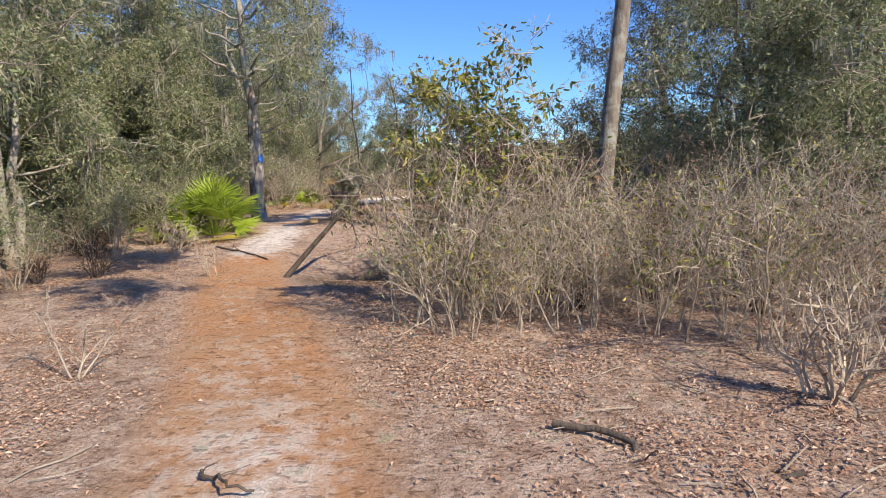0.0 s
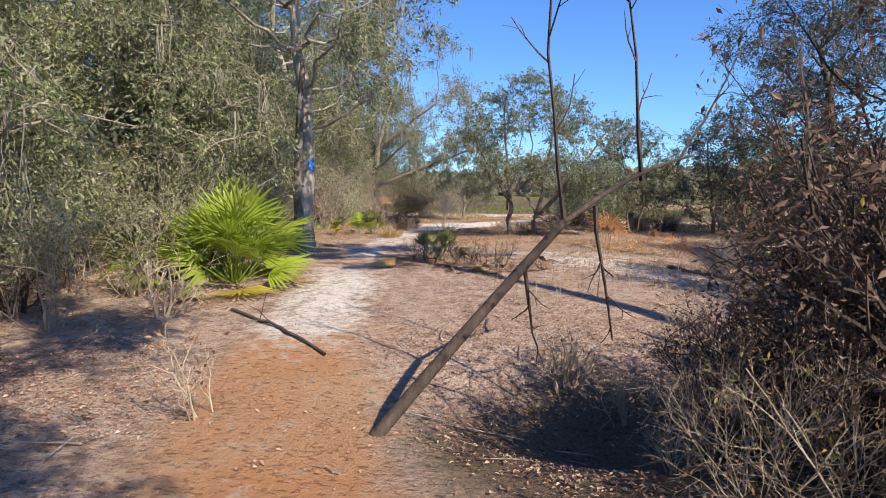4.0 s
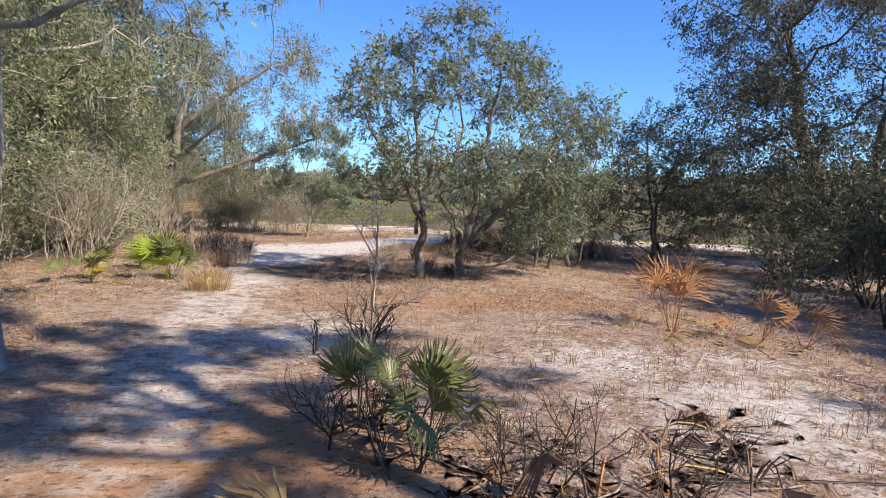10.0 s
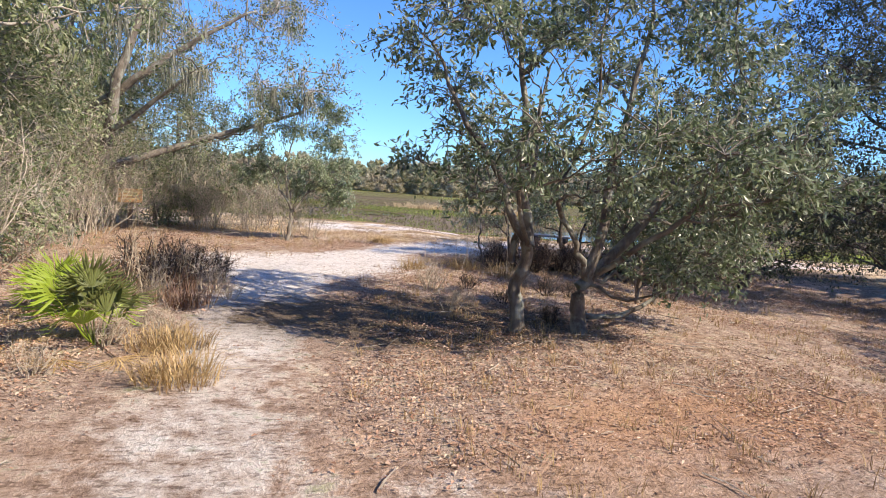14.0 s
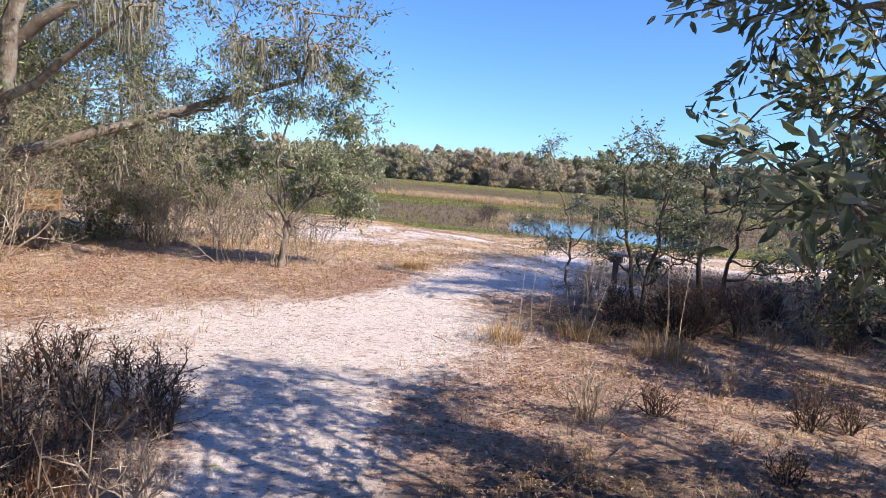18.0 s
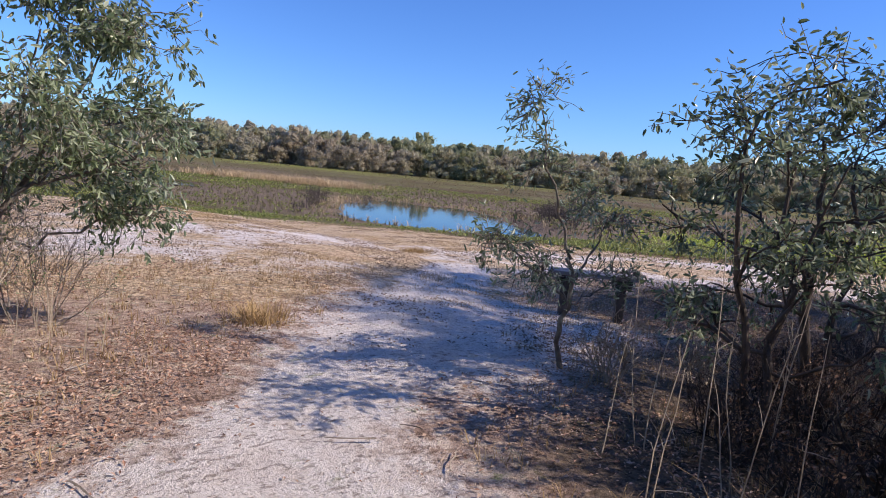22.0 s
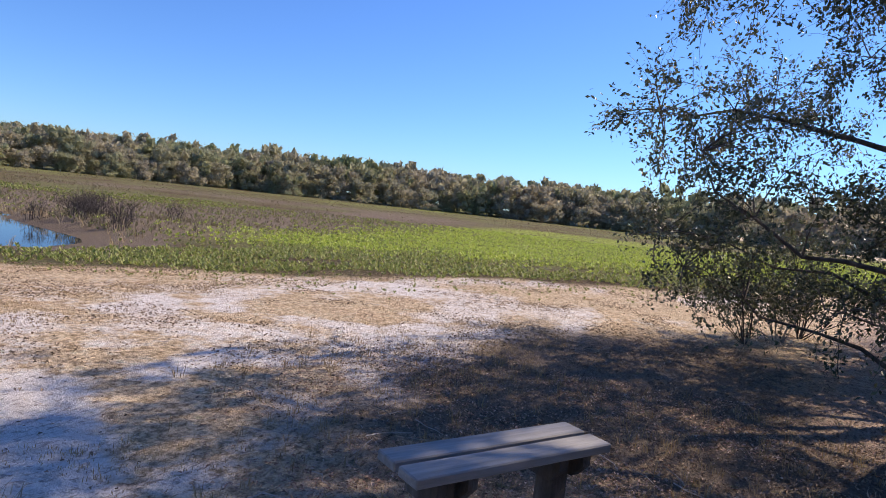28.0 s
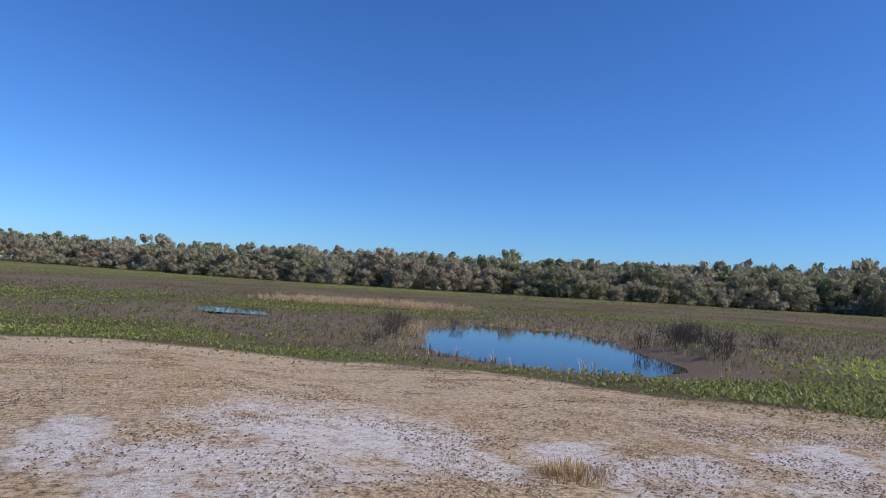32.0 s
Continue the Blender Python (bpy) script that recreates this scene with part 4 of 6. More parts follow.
# blazed tree: pale furrowed trunk, split low, with a blue paint mark
blazed = shaped_tree("blazed_tree", at(-2.5, 19.85, 0.05), "tall pale-barked oak with a blue trail mark", 31, [(0, 0, -0.3, 0.15, 7.6, 0.17)], dome(np.random.default_rng(31), 24, 2.9, 3.1, 9.2, 1.05), 360, BARK_PALE, LEAF_WOOD, 26000, 0.085, moss=170, twig=0.42, spread=0.07)


def blaze_patch():
    rows, cols, pts, faces = 9, 7, [], []
    for i in range(rows):
        for j in range(cols):
            w = math.sqrt(max(0.0, 1 - ((i - 4) / 4.4) ** 2))
            a, z = -0.62 + (j - 3) * 0.17 * w, 1.66 + (i - 4) * 0.026
            line, rad, _ = TRUNKS["blazed_tree"]
            cx, cy, r = (np.interp(z, line[:, 2], q) for q in (line[:, 0], line[:, 1], rad))
            r = r + 0.004
            pts.append((cx + r * math.cos(a), cy + r * math.sin(a), z))
    for i in range(rows - 1):
        for j in range(cols - 1):
            faces.append([i * cols + j, i * cols + j + 1, (i + 1) * cols + j + 1, (i + 1) * cols + j])
    return pts, faces


second = wander(np.random.default_rng(3), np.array([-0.17, -0.05, -0.05]), np.array([0.02, 0, 1.0]), 3.6, 9, 0.03, 0.05)
part("trunk", tubes([(second, np.linspace(0.1, 0.05, 10), 9)]), BARK_GREY, blazed, smooth=True)

# woods behind the palmetto: a few kinds, repeated
wood_rng = np.random.default_rng(50)
WOOD_KINDS = [
    dict(seed=51, stems=[(0, 0, 0.5, 0.2, 7.4, 0.13)], lobes=dome(wood_rng, 22, 2.3, 2.4, 8.6, 1.0), sprays=330, bark=BARK_PALE, leaf=LEAF_WOOD, count=26000, leaf_size=0.085, moss=120, twig=0.42, spread=0.07, twig_bark=TWIG_GREY),
    dict(seed=52, stems=[(0, 0, -0.6, 0.3, 5.6, 0.15), (0.15, 0, 1.2, -0.4, 4.6, 0.1)], lobes=dome(wood_rng, 24, 3.1, 1.7, 7.0, 1.1), sprays=360, bark=BARK_GREY, leaf=LEAF_WOOD, count=28000, leaf_size=0.085, moss=150, twig=0.42, spread=0.07, twig_bark=TWIG_GREY),
    dict(seed=53, stems=[(-0.12, 0, -0.6, 0.1, 5.0, 0.075), (0.14, 0, 0.7, -0.2, 5.4, 0.08)], lobes=dome(wood_rng, 20, 1.9, 1.3, 6.3, 0.9), sprays=300, bark=BARK_PALE, leaf=LEAF_WOOD, count=23000, leaf_size=0.08, moss=70, twig=0.4, spread=0.07, twig_bark=TWIG_GREY),
    dict(seed=54, stems=[(-0.1, 0, -0.5, 0.2, 3.2, 0.055), (0.12, 0.05, 0.6, 0.1, 3.4, 0.06), (0, -0.1, 0.1, -0.6, 2.8, 0.045)], lobes=dome(wood_rng, 26, 1.7, 0.3, 4.3, 0.8), sprays=380, bark=BARK_GREY, leaf=LEAF_WOOD, count=27000, leaf_size=0.07, moss=50, twig=0.36, spread=0.06, strand=0.5, twig_bark=TWIG_GREY),
]
WOOD_SPOTS = [
    (0, -5.0, 17.3), (1, -7.2, 19.5), (3, -5.0, 18.9), (3, -6.2, 16.2), (2, -8.6, 16.8), (0, -9.8, 20.5), (3, -5.6, 22.0), (2, -5.6, 22.8), (1, -8.0, 24.4), (3, -6.4, 25.6),
    (0, -7.4, 28.2), (3, -5.6, 28.6), (2, -6.9, 31.2), (3, -6.8, 34.4), (1, -9.6, 30.2), (0, -9.0, 34.6), (3, -7.2, 36.0), (2, -4.2, 13.2), (3, -5.9, 12.2), (0, -7.6, 13.6),
    (1, -10.6, 14.6), (3, -3.6, 9.4), (2, -6.6, 8.6), (0, -9.4, 9.8), (1, -5.2, 5.2), (3, -2.6, 4.6), (1, -12.4, 24.0), (2, -12.8, 18.6), (0, -12.0, 33.0), (3, -10.8, 38.2), (2, -12.6, 28.6),
    (3, -4.3, 17.6), (3, -5.3, 20.4), (3, -6.1, 24.6), (3, -7.4, 21.6), (3, -6.4, 30.2), (3, -4.4, 36.4), (2, -5.6, 38.2), (0, -6.6, 36.8), (2, -8.2, 39.0), (3, 8.9, 12.6), (3, 9.6, 16.4), (3, 10.2, 14.0), (1, 12.6, 15.6), (3, 8.2, 14.6), (3, -5.2, 15.0), (3, -8.2, 14.8), (3, -7.8, 18.2), (2, -5.4, 20.6), (0, -5.8, 27.2),
    # first three: unseen trees added behind the start to close it and cast shadows
    (1, 2.0, -10.0), (0, -2.0, -2.4), (1, 9.4, -4.4), (2, 11.8, 17.4), (1, 16.4, 14.0),
]
made = {}
rng = np.random.default_rng(8)
for kind, x, y in WOOD_SPOTS:
    size = rng.uniform(0.85, 1.15)
    if kind not in made:
        made[kind] = shaped_tree("oak_tree", at(x, y, 0.05), ("slender pale-barked oak hung with grey moss", "spreading grey-barked oak hung with grey moss", "twin-stemmed pale oak in the wood's edge", "low bushy oak filling the wood's edge")[kind], group="oaks of the wood", **WOOD_KINDS[kind])
    else:
        copy_thing(made[kind], spot(x, y, rng.uniform(0, 6.28), size, 0.05))

# bare brush and thicket kinds
BRUSH_KINDS = [
    dict(seed=61, tall=2.0, stems=9, bark=TWIG_TAN, leaf=LEAF_DEAD, count=300, leaf_size=0.04, splay=0.55, girth=0.008, foot=0.3, sp=dict(BRUSH, kids=[7, 4, 3])),
    dict(seed=62, tall=1.5, stems=10, bark=TWIG_TAN, leaf=LEAF_LIME, count=600, leaf_size=0.042, splay=0.65, girth=0.008, foot=0.3, sp=dict(BRUSH, kids=[7, 4, 3])),
    dict(seed=63, tall=2.5, stems=8, bark=TWIG_GREY, leaf=LEAF_WOOD, count=1700, leaf_size=0.055, splay=0.6),
    dict(seed=65, tall=3.4, stems=6, bark=TWIG_GREY, leaf=LEAF_WOOD, count=1800, leaf_size=0.06, splay=0.75, girth=0.012, foot=0.4, sp=dict(BRUSH, kids=[7, 5, 3])),
    dict(seed=64, tall=1.0, stems=9, bark=TWIG_TAN, leaf=LEAF_DEAD, count=60, leaf_size=0.04, splay=0.8),
    dict(seed=66, tall=0.8, stems=14, bark=TWIG_DARK, leaf=LEAF_DEAD, count=350, leaf_size=0.035, splay=0.9),
    dict(seed=69, tall=2.3, stems=13, bark=TWIG_GREY, leaf=LEAF_WOOD, count=800, leaf_size=0.045, splay=0.85, girth=0.01, foot=0.4, sp=dict(BRUSH, kids=[6, 4, 3])),
    dict(seed=67, tall=2.3, stems=6, bark=TWIG_TAN, leaf=LEAF_LIME, count=420, leaf_size=0.05, splay=0.3, girth=0.0095, foot=0.35, sp=dict(BRUSH, seg=[7, 4, 3, 2], kids=[8, 4, 3], low=[0.3, 0.2, 0.2], tilt=[0.85, 0.75, 0.8], ratio=[0.38, 0.5, 0.5])),
]
BRUSH_LABELS = ("leafless tan-twigged shrub in the thicket", "tangled grey shrub with few yellow-green leaves", "tall twiggy shrub with small olive leaves", "tall bare grey brush with few leaves", "low bare tan bush on the sand", "low dark withered bush in the shade", "twiggy grey shrub with sparse olive leaves", "upright pale-stemmed shrub with few yellow-green leaves")
made_brush = {}


def plant(kind, x, y, size, turn, lean=0.0):
    if kind not in made_brush:
        made_brush[kind] = make_brush("thicket_shrub", at(x, y), BRUSH_LABELS[kind], group="thicket shrubs", **BRUSH_KINDS[kind])
    else:
        copy_thing(made_brush[kind], spot(x, y, turn, size, 0.02, lean))


rng = np.random.default_rng(9)


def thicket(x0, x1, y0, y1, count, kinds, keep, low=0.75, high=1.25):
    done = 0
    for _ in range(count * 12):
        if done == count:
            return
        x, y = rng.uniform(x0, x1), rng.uniform(y0, y1)
        if keep(x, y):
            plant(int(rng.choice(kinds)), x, y, rng.uniform(low, high), rng.uniform(0, 6.28), rng.normal(0, 0.12))
            done += 1


# right of the trail: rows of shrubs from the litter's edge back
for row in range(8):
    for gx in np.arange(3.0, 8.6, 0.5):
        x, y = gx + rng.uniform(-0.25, 0.25), 8.75 - 0.57 * (gx - 2.9) + 0.62 * row + rng.uniform(-0.25, 0.25)
        if x - 3.0 > 0.22 * (y - 8.5) and rng.random() < (0.8 if row < 5 else 0.5):
            plant(int(rng.choice([4, 1, 7] if row == 0 else [0, 7, 1, 7, 6])), x, y, rng.uniform(0.45, 0.8) if row == 0 else rng.uniform(0.6, 1.0), rng.uniform(0, 6.28), rng.normal(0, 0.12))
thicket(1.7, 4.6, 12.4, 15.2, 7, [4], lambda x, y: True, 0.5, 0.8)
for x, y, s, kind in ((2.75, 11.45, 0.5, 0), (2.9, 10.95, 0.55, 0), (3.15, 10.55, 0.55, 7), (3.05, 11.7, 0.6, 0), (3.35, 10.2, 0.6, 1), (2.6, 12.0, 0.5, 4)):
    plant(kind, x, y, s, x * 11)
# left woods' undergrowth
for x, y, s in ((-1.35, 33.6, 0.75), (-0.75, 34.0, 0.6), (-1.9, 33.9, 0.7)):
    plant(6, x, y, s, x * 7)
thicket(-4.2, -1.7, 35.0, 37.0, 6, [6], lambda x, y: True, 0.7, 1.1)
thicket(-7.0, -5.0, 31.0, 34.5, 8, [6, 6, 3], lambda x, y: True, 0.8, 1.2)
thicket(-8, -2.8, 16.6, 24, 22, [6, 6, 2], lambda x, y: x < -3.2 - 0.08 * (y - 16), 0.7, 1.0)
thicket(-8.5, -2.6, 25, 37, 46, [6, 6, 6, 2, 3], lambda x, y: x < -4.6 + 0.16 * (y - 25) - 0.2 and not (y < 34.6 and y > 25 and abs(x - (-1.6 - 2.9 * (y - 22.0) / 11.8)) < 0.75) and not (y > 26 and y < 34.4 and abs(x - (-1.45 - 3.05 * (y - 23.9) / 9.9)) < 0.6), 0.8, 1.3)
thicket(-6.5, -1.2, 9.5, 16.5, 26, [5, 4, 2], lambda x, y: x < -1.6 + 0.1 * (12 - y), 0.6, 1.1)
thicket(-7, -2.4, 5.5, 16, 14, [0, 2, 4], lambda x, y: x < -2.2 - 0.05 * y + 0.6, 0.5, 0.9)

DENSE = [dict(seed=68, tall=1.9, stems=12, bark=TWIG_DARK, leaf=LEAF_SCORCHED, count=2600, leaf_size=0.035, splay=0.8)]
dense = None
for x, y, s in ((6.4, 10.2, 0.8), (5.8, 11.4, 0.9), (4.4, 9.9, 0.6), (4.9, 10.7, 0.75), (4.0, 10.6, 0.6), (3.6, 11.9, 1.25), (4.3, 11.8, 1.3), (3.9, 12.6, 1.1), (4.9, 11.3, 0.9), (3.35, 11.6, 0.9), (5.2, 12.6, 0.85), (3.5, 11.05, 1.4), (3.85, 11.25, 1.45),  (5.4, 9.4, 0.6), (6.2, 8.9, 0.6), (4.7, 9.2, 0.45), (6.9, 9.4, 0.8), (3.7, 9.9, 0.45), (5.7, 10.2, 0.8), (2.95, 12.4, 0.75), (3.1, 12.1, 0.8)):
    if dense is None:
        dense = make_brush("scorched_shrub", at(x, y), "dense dark brown shrub with withered leaves", group="dark shrubs by the ditch", **DENSE[0])
    else:
        copy_thing(dense, spot(x, y, x * 5, s))

# ---- the clearing ----
SAND_LOBES = [(x, y, z, 0.5 * k, 0.5 * k, 0.36 * k) for x, y, z, k in (
    (-1.0, 0.1, 1.6, 0.8), (-0.6, -0.5, 1.45, 0.8), (-0.6, 0.6, 1.9, 1), (-1.2, 0.2, 2.8, 1), (-0.9, -0.4, 3.1, 1), (-0.5, 0.5, 3.5, 1), (-0.75, 0.7, 2.4, 1), (-0.2, -0.5, 2.7, 0.9),
    (0.0, 0.2, 3.85, 0.9), (0.5, -0.3, 3.95, 0.9), (0.9, 0.4, 3.7, 1), (0.3, 0.6, 3.2, 1), (1.3, 0.0, 3.3, 1), (1.7, -0.3, 2.9, 0.9), (2.25, 0.1, 2.85, 0.7), (2.7, 0.0, 2.75, 0.5), (1.2, -0.8, 2.6, 1), (1.0, 0.9, 2.7, 1),
    (1.9, -0.4, 1.9, 1), (2.2, 0.3, 1.5, 1), (1.6, -0.7, 1.4, 1), (1.3, 0.5, 1.2, 1), (1.8, 0.0, 0.9, 1), (1.2, -0.4, 0.75, 0.8), (2.3, 0.1, 0.8, 0.9), (0.7, -0.9, 1.9, 1), (0.2, 0.8, 1.75, 1), (0.4, -0.6, 1.5, 0.7),
    (-0.6, -1.2, 1.85, 0.9), (0.0, -1.5, 1.8, 1), (0.7, -1.6, 1.7, 1), (1.4, -1.4, 1.85, 1), (1.9, -1.2, 1.6, 1), (0.0, -1.3, 2.9, 1), (-0.9, -1.0, 2.7, 0.9), (1.0, -1.3, 3.0, 1), (2.2, -0.9, 2.3, 0.8))]
SAND_STEMS = [(-0.2, 0.0, -0.15, 0.0, 0.95, 0.07, -0.06, 0.22), (-0.15, 0.0, -1.15, 0.1, 2.7, 0.042, 0.9, 0.72), (-0.15, 0.0, -0.3, 0.2, 3.6, 0.048, 0.92, 0.72), (-0.15, 0.0, -0.5, -1.0, 2.2, 0.03, 0.88, 0.7), (-0.2, 0.05, 0.25, 0.5, 2.9, 0.034, 0.7, 0.72),
              (0.4, 0.05, 0.58, 0.05, 0.65, 0.088, -0.06, 0.38), (0.58, 0.05, 2.25, 0.0, 2.7, 0.06, 0.6, 0.75), (0.57, 0.05, 1.0, 0.1, 3.5, 0.055, 0.62, 0.72), (0.56, 0.05, 0.1, -0.1, 1.35, 0.036, 0.55, 0.35), (0.1, -0.1, 0.35, -0.3, 3.5, 0.024, 1.32, 0.7), (0.58, 0.05, 1.5, -1.1, 1.9, 0.036, 0.62, 0.72)]
shaped_tree("sand_oak", at(1.2, 25.1, 0.05), "low forked sand oak with small grey-green leaves", 71, SAND_STEMS, SAND_LOBES, 640, BARK_GREY, LEAF_OAK, 27000, 0.064, wide=0.36, oval=True, droop=0.12, twig=0.32, spread=0.025)
shaped_tree("sand_oak", at(3.75, 27.2, 0.05), "small bushy sand oak at the clearing's edge", 72, [(-0.1, 0, -0.3, 0.1, 1.7, 0.04), (0.12, 0, 0.5, 0.2, 1.8, 0.04)], dome(np.random.default_rng(72), 12, 0.7, 0.4, 1.9, 0.42), 130, BARK_DARK, LEAF_OAK, 5500, 0.06, oval=True, twig=0.24)
shaped_tree("live_oak", at(11.15, 28.5, 0.05), "wide dark live oak at the marsh edge", 73, [(0, 0, -1.2, 0.6, 5.6, 0.26), (0.2, -0.1, 1.8, -0.3, 5.8, 0.2)], dome(np.random.default_rng(73), 58, 4.3, 0.7, 8.2, 1.2, 0.75, 0.35), 1300, BARK_DARK, LEAF_DARK, 115000, 0.07, twig=0.55, subs=6, spread=0.05, wide=0.5)
shaped_tree("slim_tree", at(-1.24, 33.4, 0.05), "small oak with one short stem and a wide ragged crown", 74, [(0, 0, 0.08, 0.02, 0.75, 0.046, -0.06, 0.25), (0.08, 0.02, -0.75, 0.0, 2.1, 0.024, 0.72, 0.7), (0.08, 0.02, 0.2, 0.1, 3.0, 0.03, 0.72, 0.72), (0.07, 0.02, 1.0, 0.1, 2.4, 0.026, 0.7, 0.72), (0.08, 0.0, 0.5, -0.3, 2.1, 0.018, 0.68, 0.7), (0.06, 0.04, -0.25, 0.45, 2.3, 0.018, 0.6, 0.7), (0.04, 0, -0.4, -0.1, 1.4, 0.014, 0.5, 0.7)],
            [(x, y, z, 0.36, 0.36, 0.28) for x, y, z in ((-0.85, 0, 2.5), (-0.45, 0.1, 2.9), (0.1, 0, 3.1), (0.6, 0.1, 3.05), (0.9, 0, 2.7), (1.0, 0, 2.2), (1.1, 0.1, 1.7), (0.9, -0.1, 1.3), (1.05, 0.2, 0.95), (0.6, 0.2, 2.3), (0.0, -0.2, 2.4), (-0.6, 0.1, 1.9), (0.45, -0.3, 1.7), (-0.3, 0.3, 1.55), (0.2, 0.3, 1.2), (-0.9, 0.2, 1.4))], 300, BARK_GREY, LEAF_OAK, 15000, 0.062, wide=0.34, droop=0.25, oval=True, twig=0.26)
mossy = shaped_tree("mossy_oak", at(-5.6, 33.6, 0.05), "big oak with long limbs draped in grey moss", 75, [(0, 0, -0.4, 0.4, 6.0, 0.24), (0.2, 0, 1.6, -0.6, 5.2, 0.16), (0.0, 0.0, 4.6, 0.15, 2.85, 0.1, 1.1, 0.7), (0.0, 0.1, 3.4, -0.6, 4.6, 0.1, 2.2, 0.7), (0.6, -0.2, 2.7, -1.4, 3.3, 0.07, 1.9, 0.7)],
                    dome(np.random.default_rng(75), 34, 4.7, 2.0, 9.6, 1.3, 0.7, 0.4) + [(3.7, -1.2, 2.5, 0.8, 0.5, 0.35), (4.2, -0.6, 3.1, 0.8, 0.5, 0.4), (2.6, -1.6, 3.2, 0.8, 0.7, 0.5), (3.4, -0.8, 4.0, 0.9, 0.7, 0.5)], 700, BARK_GREY, LEAF_WOOD, 44000, 0.076, twig_bark=TWIG_GREY, moss=420, twig=0.42, spread=0.06, strand=0.75)
shaped_tree("sapling_oak", at(2.72, 31.8), "slender young oak with an open narrow crown", 76, [(0, 0, -0.15, 0.02, 0.9, 0.024, -0.06, 0.4), (-0.15, 0.02, -0.5, 0.1, 2.0, 0.014, 0.88, 0.7), (-0.12, 0.02, 0.35, 0.1, 1.2, 0.011, 0.7, 0.6), (-0.1, 0, -0.75, -0.05, 1.05, 0.01, 0.55, 0.6)], [(-0.5, 0.1, 2.0, 0.18, 0.2, 0.26), (-0.42, 0.05, 1.6, 0.16, 0.2, 0.2), (-0.1, 0, 1.3, 0.26, 0.25, 0.14), (0.3, 0.1, 1.15, 0.28, 0.3, 0.14), (-0.75, 0, 1.0, 0.32, 0.3, 0.18), (-0.3, 0.1, 0.8, 0.4, 0.35, 0.16), (0.35, 0, 0.75, 0.3, 0.3, 0.14)], 80, BARK_GREY, LEAF_OAK, 2000, 0.05, group="young oaks by the bench", wide=0.28, oval=True, twig=0.2)
shaped_tree("sapling_oak", at(2.85, 30.4), "open young oak with several thin dark stems", 77, [(0, 0, -0.2, 0.1, 1.95, 0.03), (0.05, 0, 0.45, 0.2, 1.95, 0.03), (0, 0.05, 0.2, -0.2, 1.7, 0.02)], dome(np.random.default_rng(77), 13, 0.8, 0.6, 2.15, 0.36, 0.7), 80, BARK_DARK, LEAF_OAK, 3300, 0.052, oval=True, group="young oaks by the bench", twig=0.24)
shaped_tree("sapling_oak", at(4.1, 30.65), "open young oak with several thin dark stems", 78, [(0, 0, -0.3, 0.1, 2.0, 0.045), (0.1, 0, 0.5, 0.2, 2.1, 0.035)], dome(np.random.default_rng(78), 14, 0.95, 0.7, 2.4, 0.42, 0.7), 84, BARK_DARK, LEAF_OAK, 3400, 0.054, oval=True, group="young oaks by the bench", twig=0.26)
# added oak, placed sunward so its shadow darkens the ground under the saplings
shaped_tree("sapling_oak", at(4.45, 27.95), "dark bushy young oak added to shade the ground under the young trees", 80, [(0, 0, -0.3, 0.1, 2.6, 0.045), (0.1, 0, 0.6, 0.2, 2.6, 0.04)], dome(np.random.default_rng(80), 18, 1.2, 0.6, 3.2, 0.55, 0.75), 190, BARK_DARK, LEAF_DARK, 9000, 0.07, group="young oaks by the bench", twig=0.28)
# unseen oak added to throw shade over the ground right of the bench
shaped_tree("bushy_oak", at(7.4, 29.9, 0.05), "dense dark young oak added out of view to shade the ground by the bench", 83, [(0, 0, -0.3, 0.1, 3.0, 0.06), (0.1, 0, 0.7, 0.2, 3.1, 0.06)], dome(np.random.default_rng(83), 20, 1.5, 0.5, 3.6, 0.7), 260, BARK_DARK, LEAF_DARK, 14000, 0.075, group="dark oaks at the clearing's edge", spread=0.05)
shaped_tree("bushy_oak", at(14.6, 27.0, 0.05), "bushy dark oak behind the live oak", 82, [(0, 0, -0.3, 0.1, 4.2, 0.08), (0.1, 0, 1.0, 0.2, 4.2, 0.07)], dome(np.random.default_rng(82), 22, 2.2, 0.8, 5.2, 0.9), 300, BARK_DARK, LEAF_DARK, 12000, 0.085, group="dark oaks at the clearing's edge", spread=0.06)
EVERGREEN = [dict(seed=85, tall=2.6, stems=9, bark=TWIG_DARK, leaf=LEAF_DARK, count=3600, leaf_size=0.075, splay=0.75), dict(seed=86, tall=1.8, stems=9, bark=TWIG_GREY, leaf=LEAF_DARK, count=2200, leaf_size=0.07, splay=0.85)]
made_green = {}
for kind, x, y, size in ((0, 6.6, 22.2, 1.0), (0, 7.6, 23.6, 1.15), (1, 6.2, 23.4, 0.9), (0, 8.8, 22.4, 1.2), (1, 8.2, 25.0, 1.0), (0, 9.6, 24.4, 1.2), (1, 7.4, 21.0, 0.9), (0, 10.4, 22.6, 1.3), (0, 9.4, 25.8, 1.1), (0, 11.2, 27.2, 1.0), (0, 12.9, 31.5, 0.75), (1, 13.6, 30.9, 1.0), (0, 14.4, 30.4, 0.9), (0, 12.2, 28.2, 1.1), (0, 8.9, 27.0, 0.8)):
    if kind not in made_green:
        made_green[kind] = make_brush("evergreen_shrub", at(x, y), "dense dark evergreen shrub reaching the ground", group="dark shrubs at the clearing's edge", **EVERGREEN[kind])
    else:
        copy_thing(made_green[kind], spot(x, y, x * 7 + y, size))

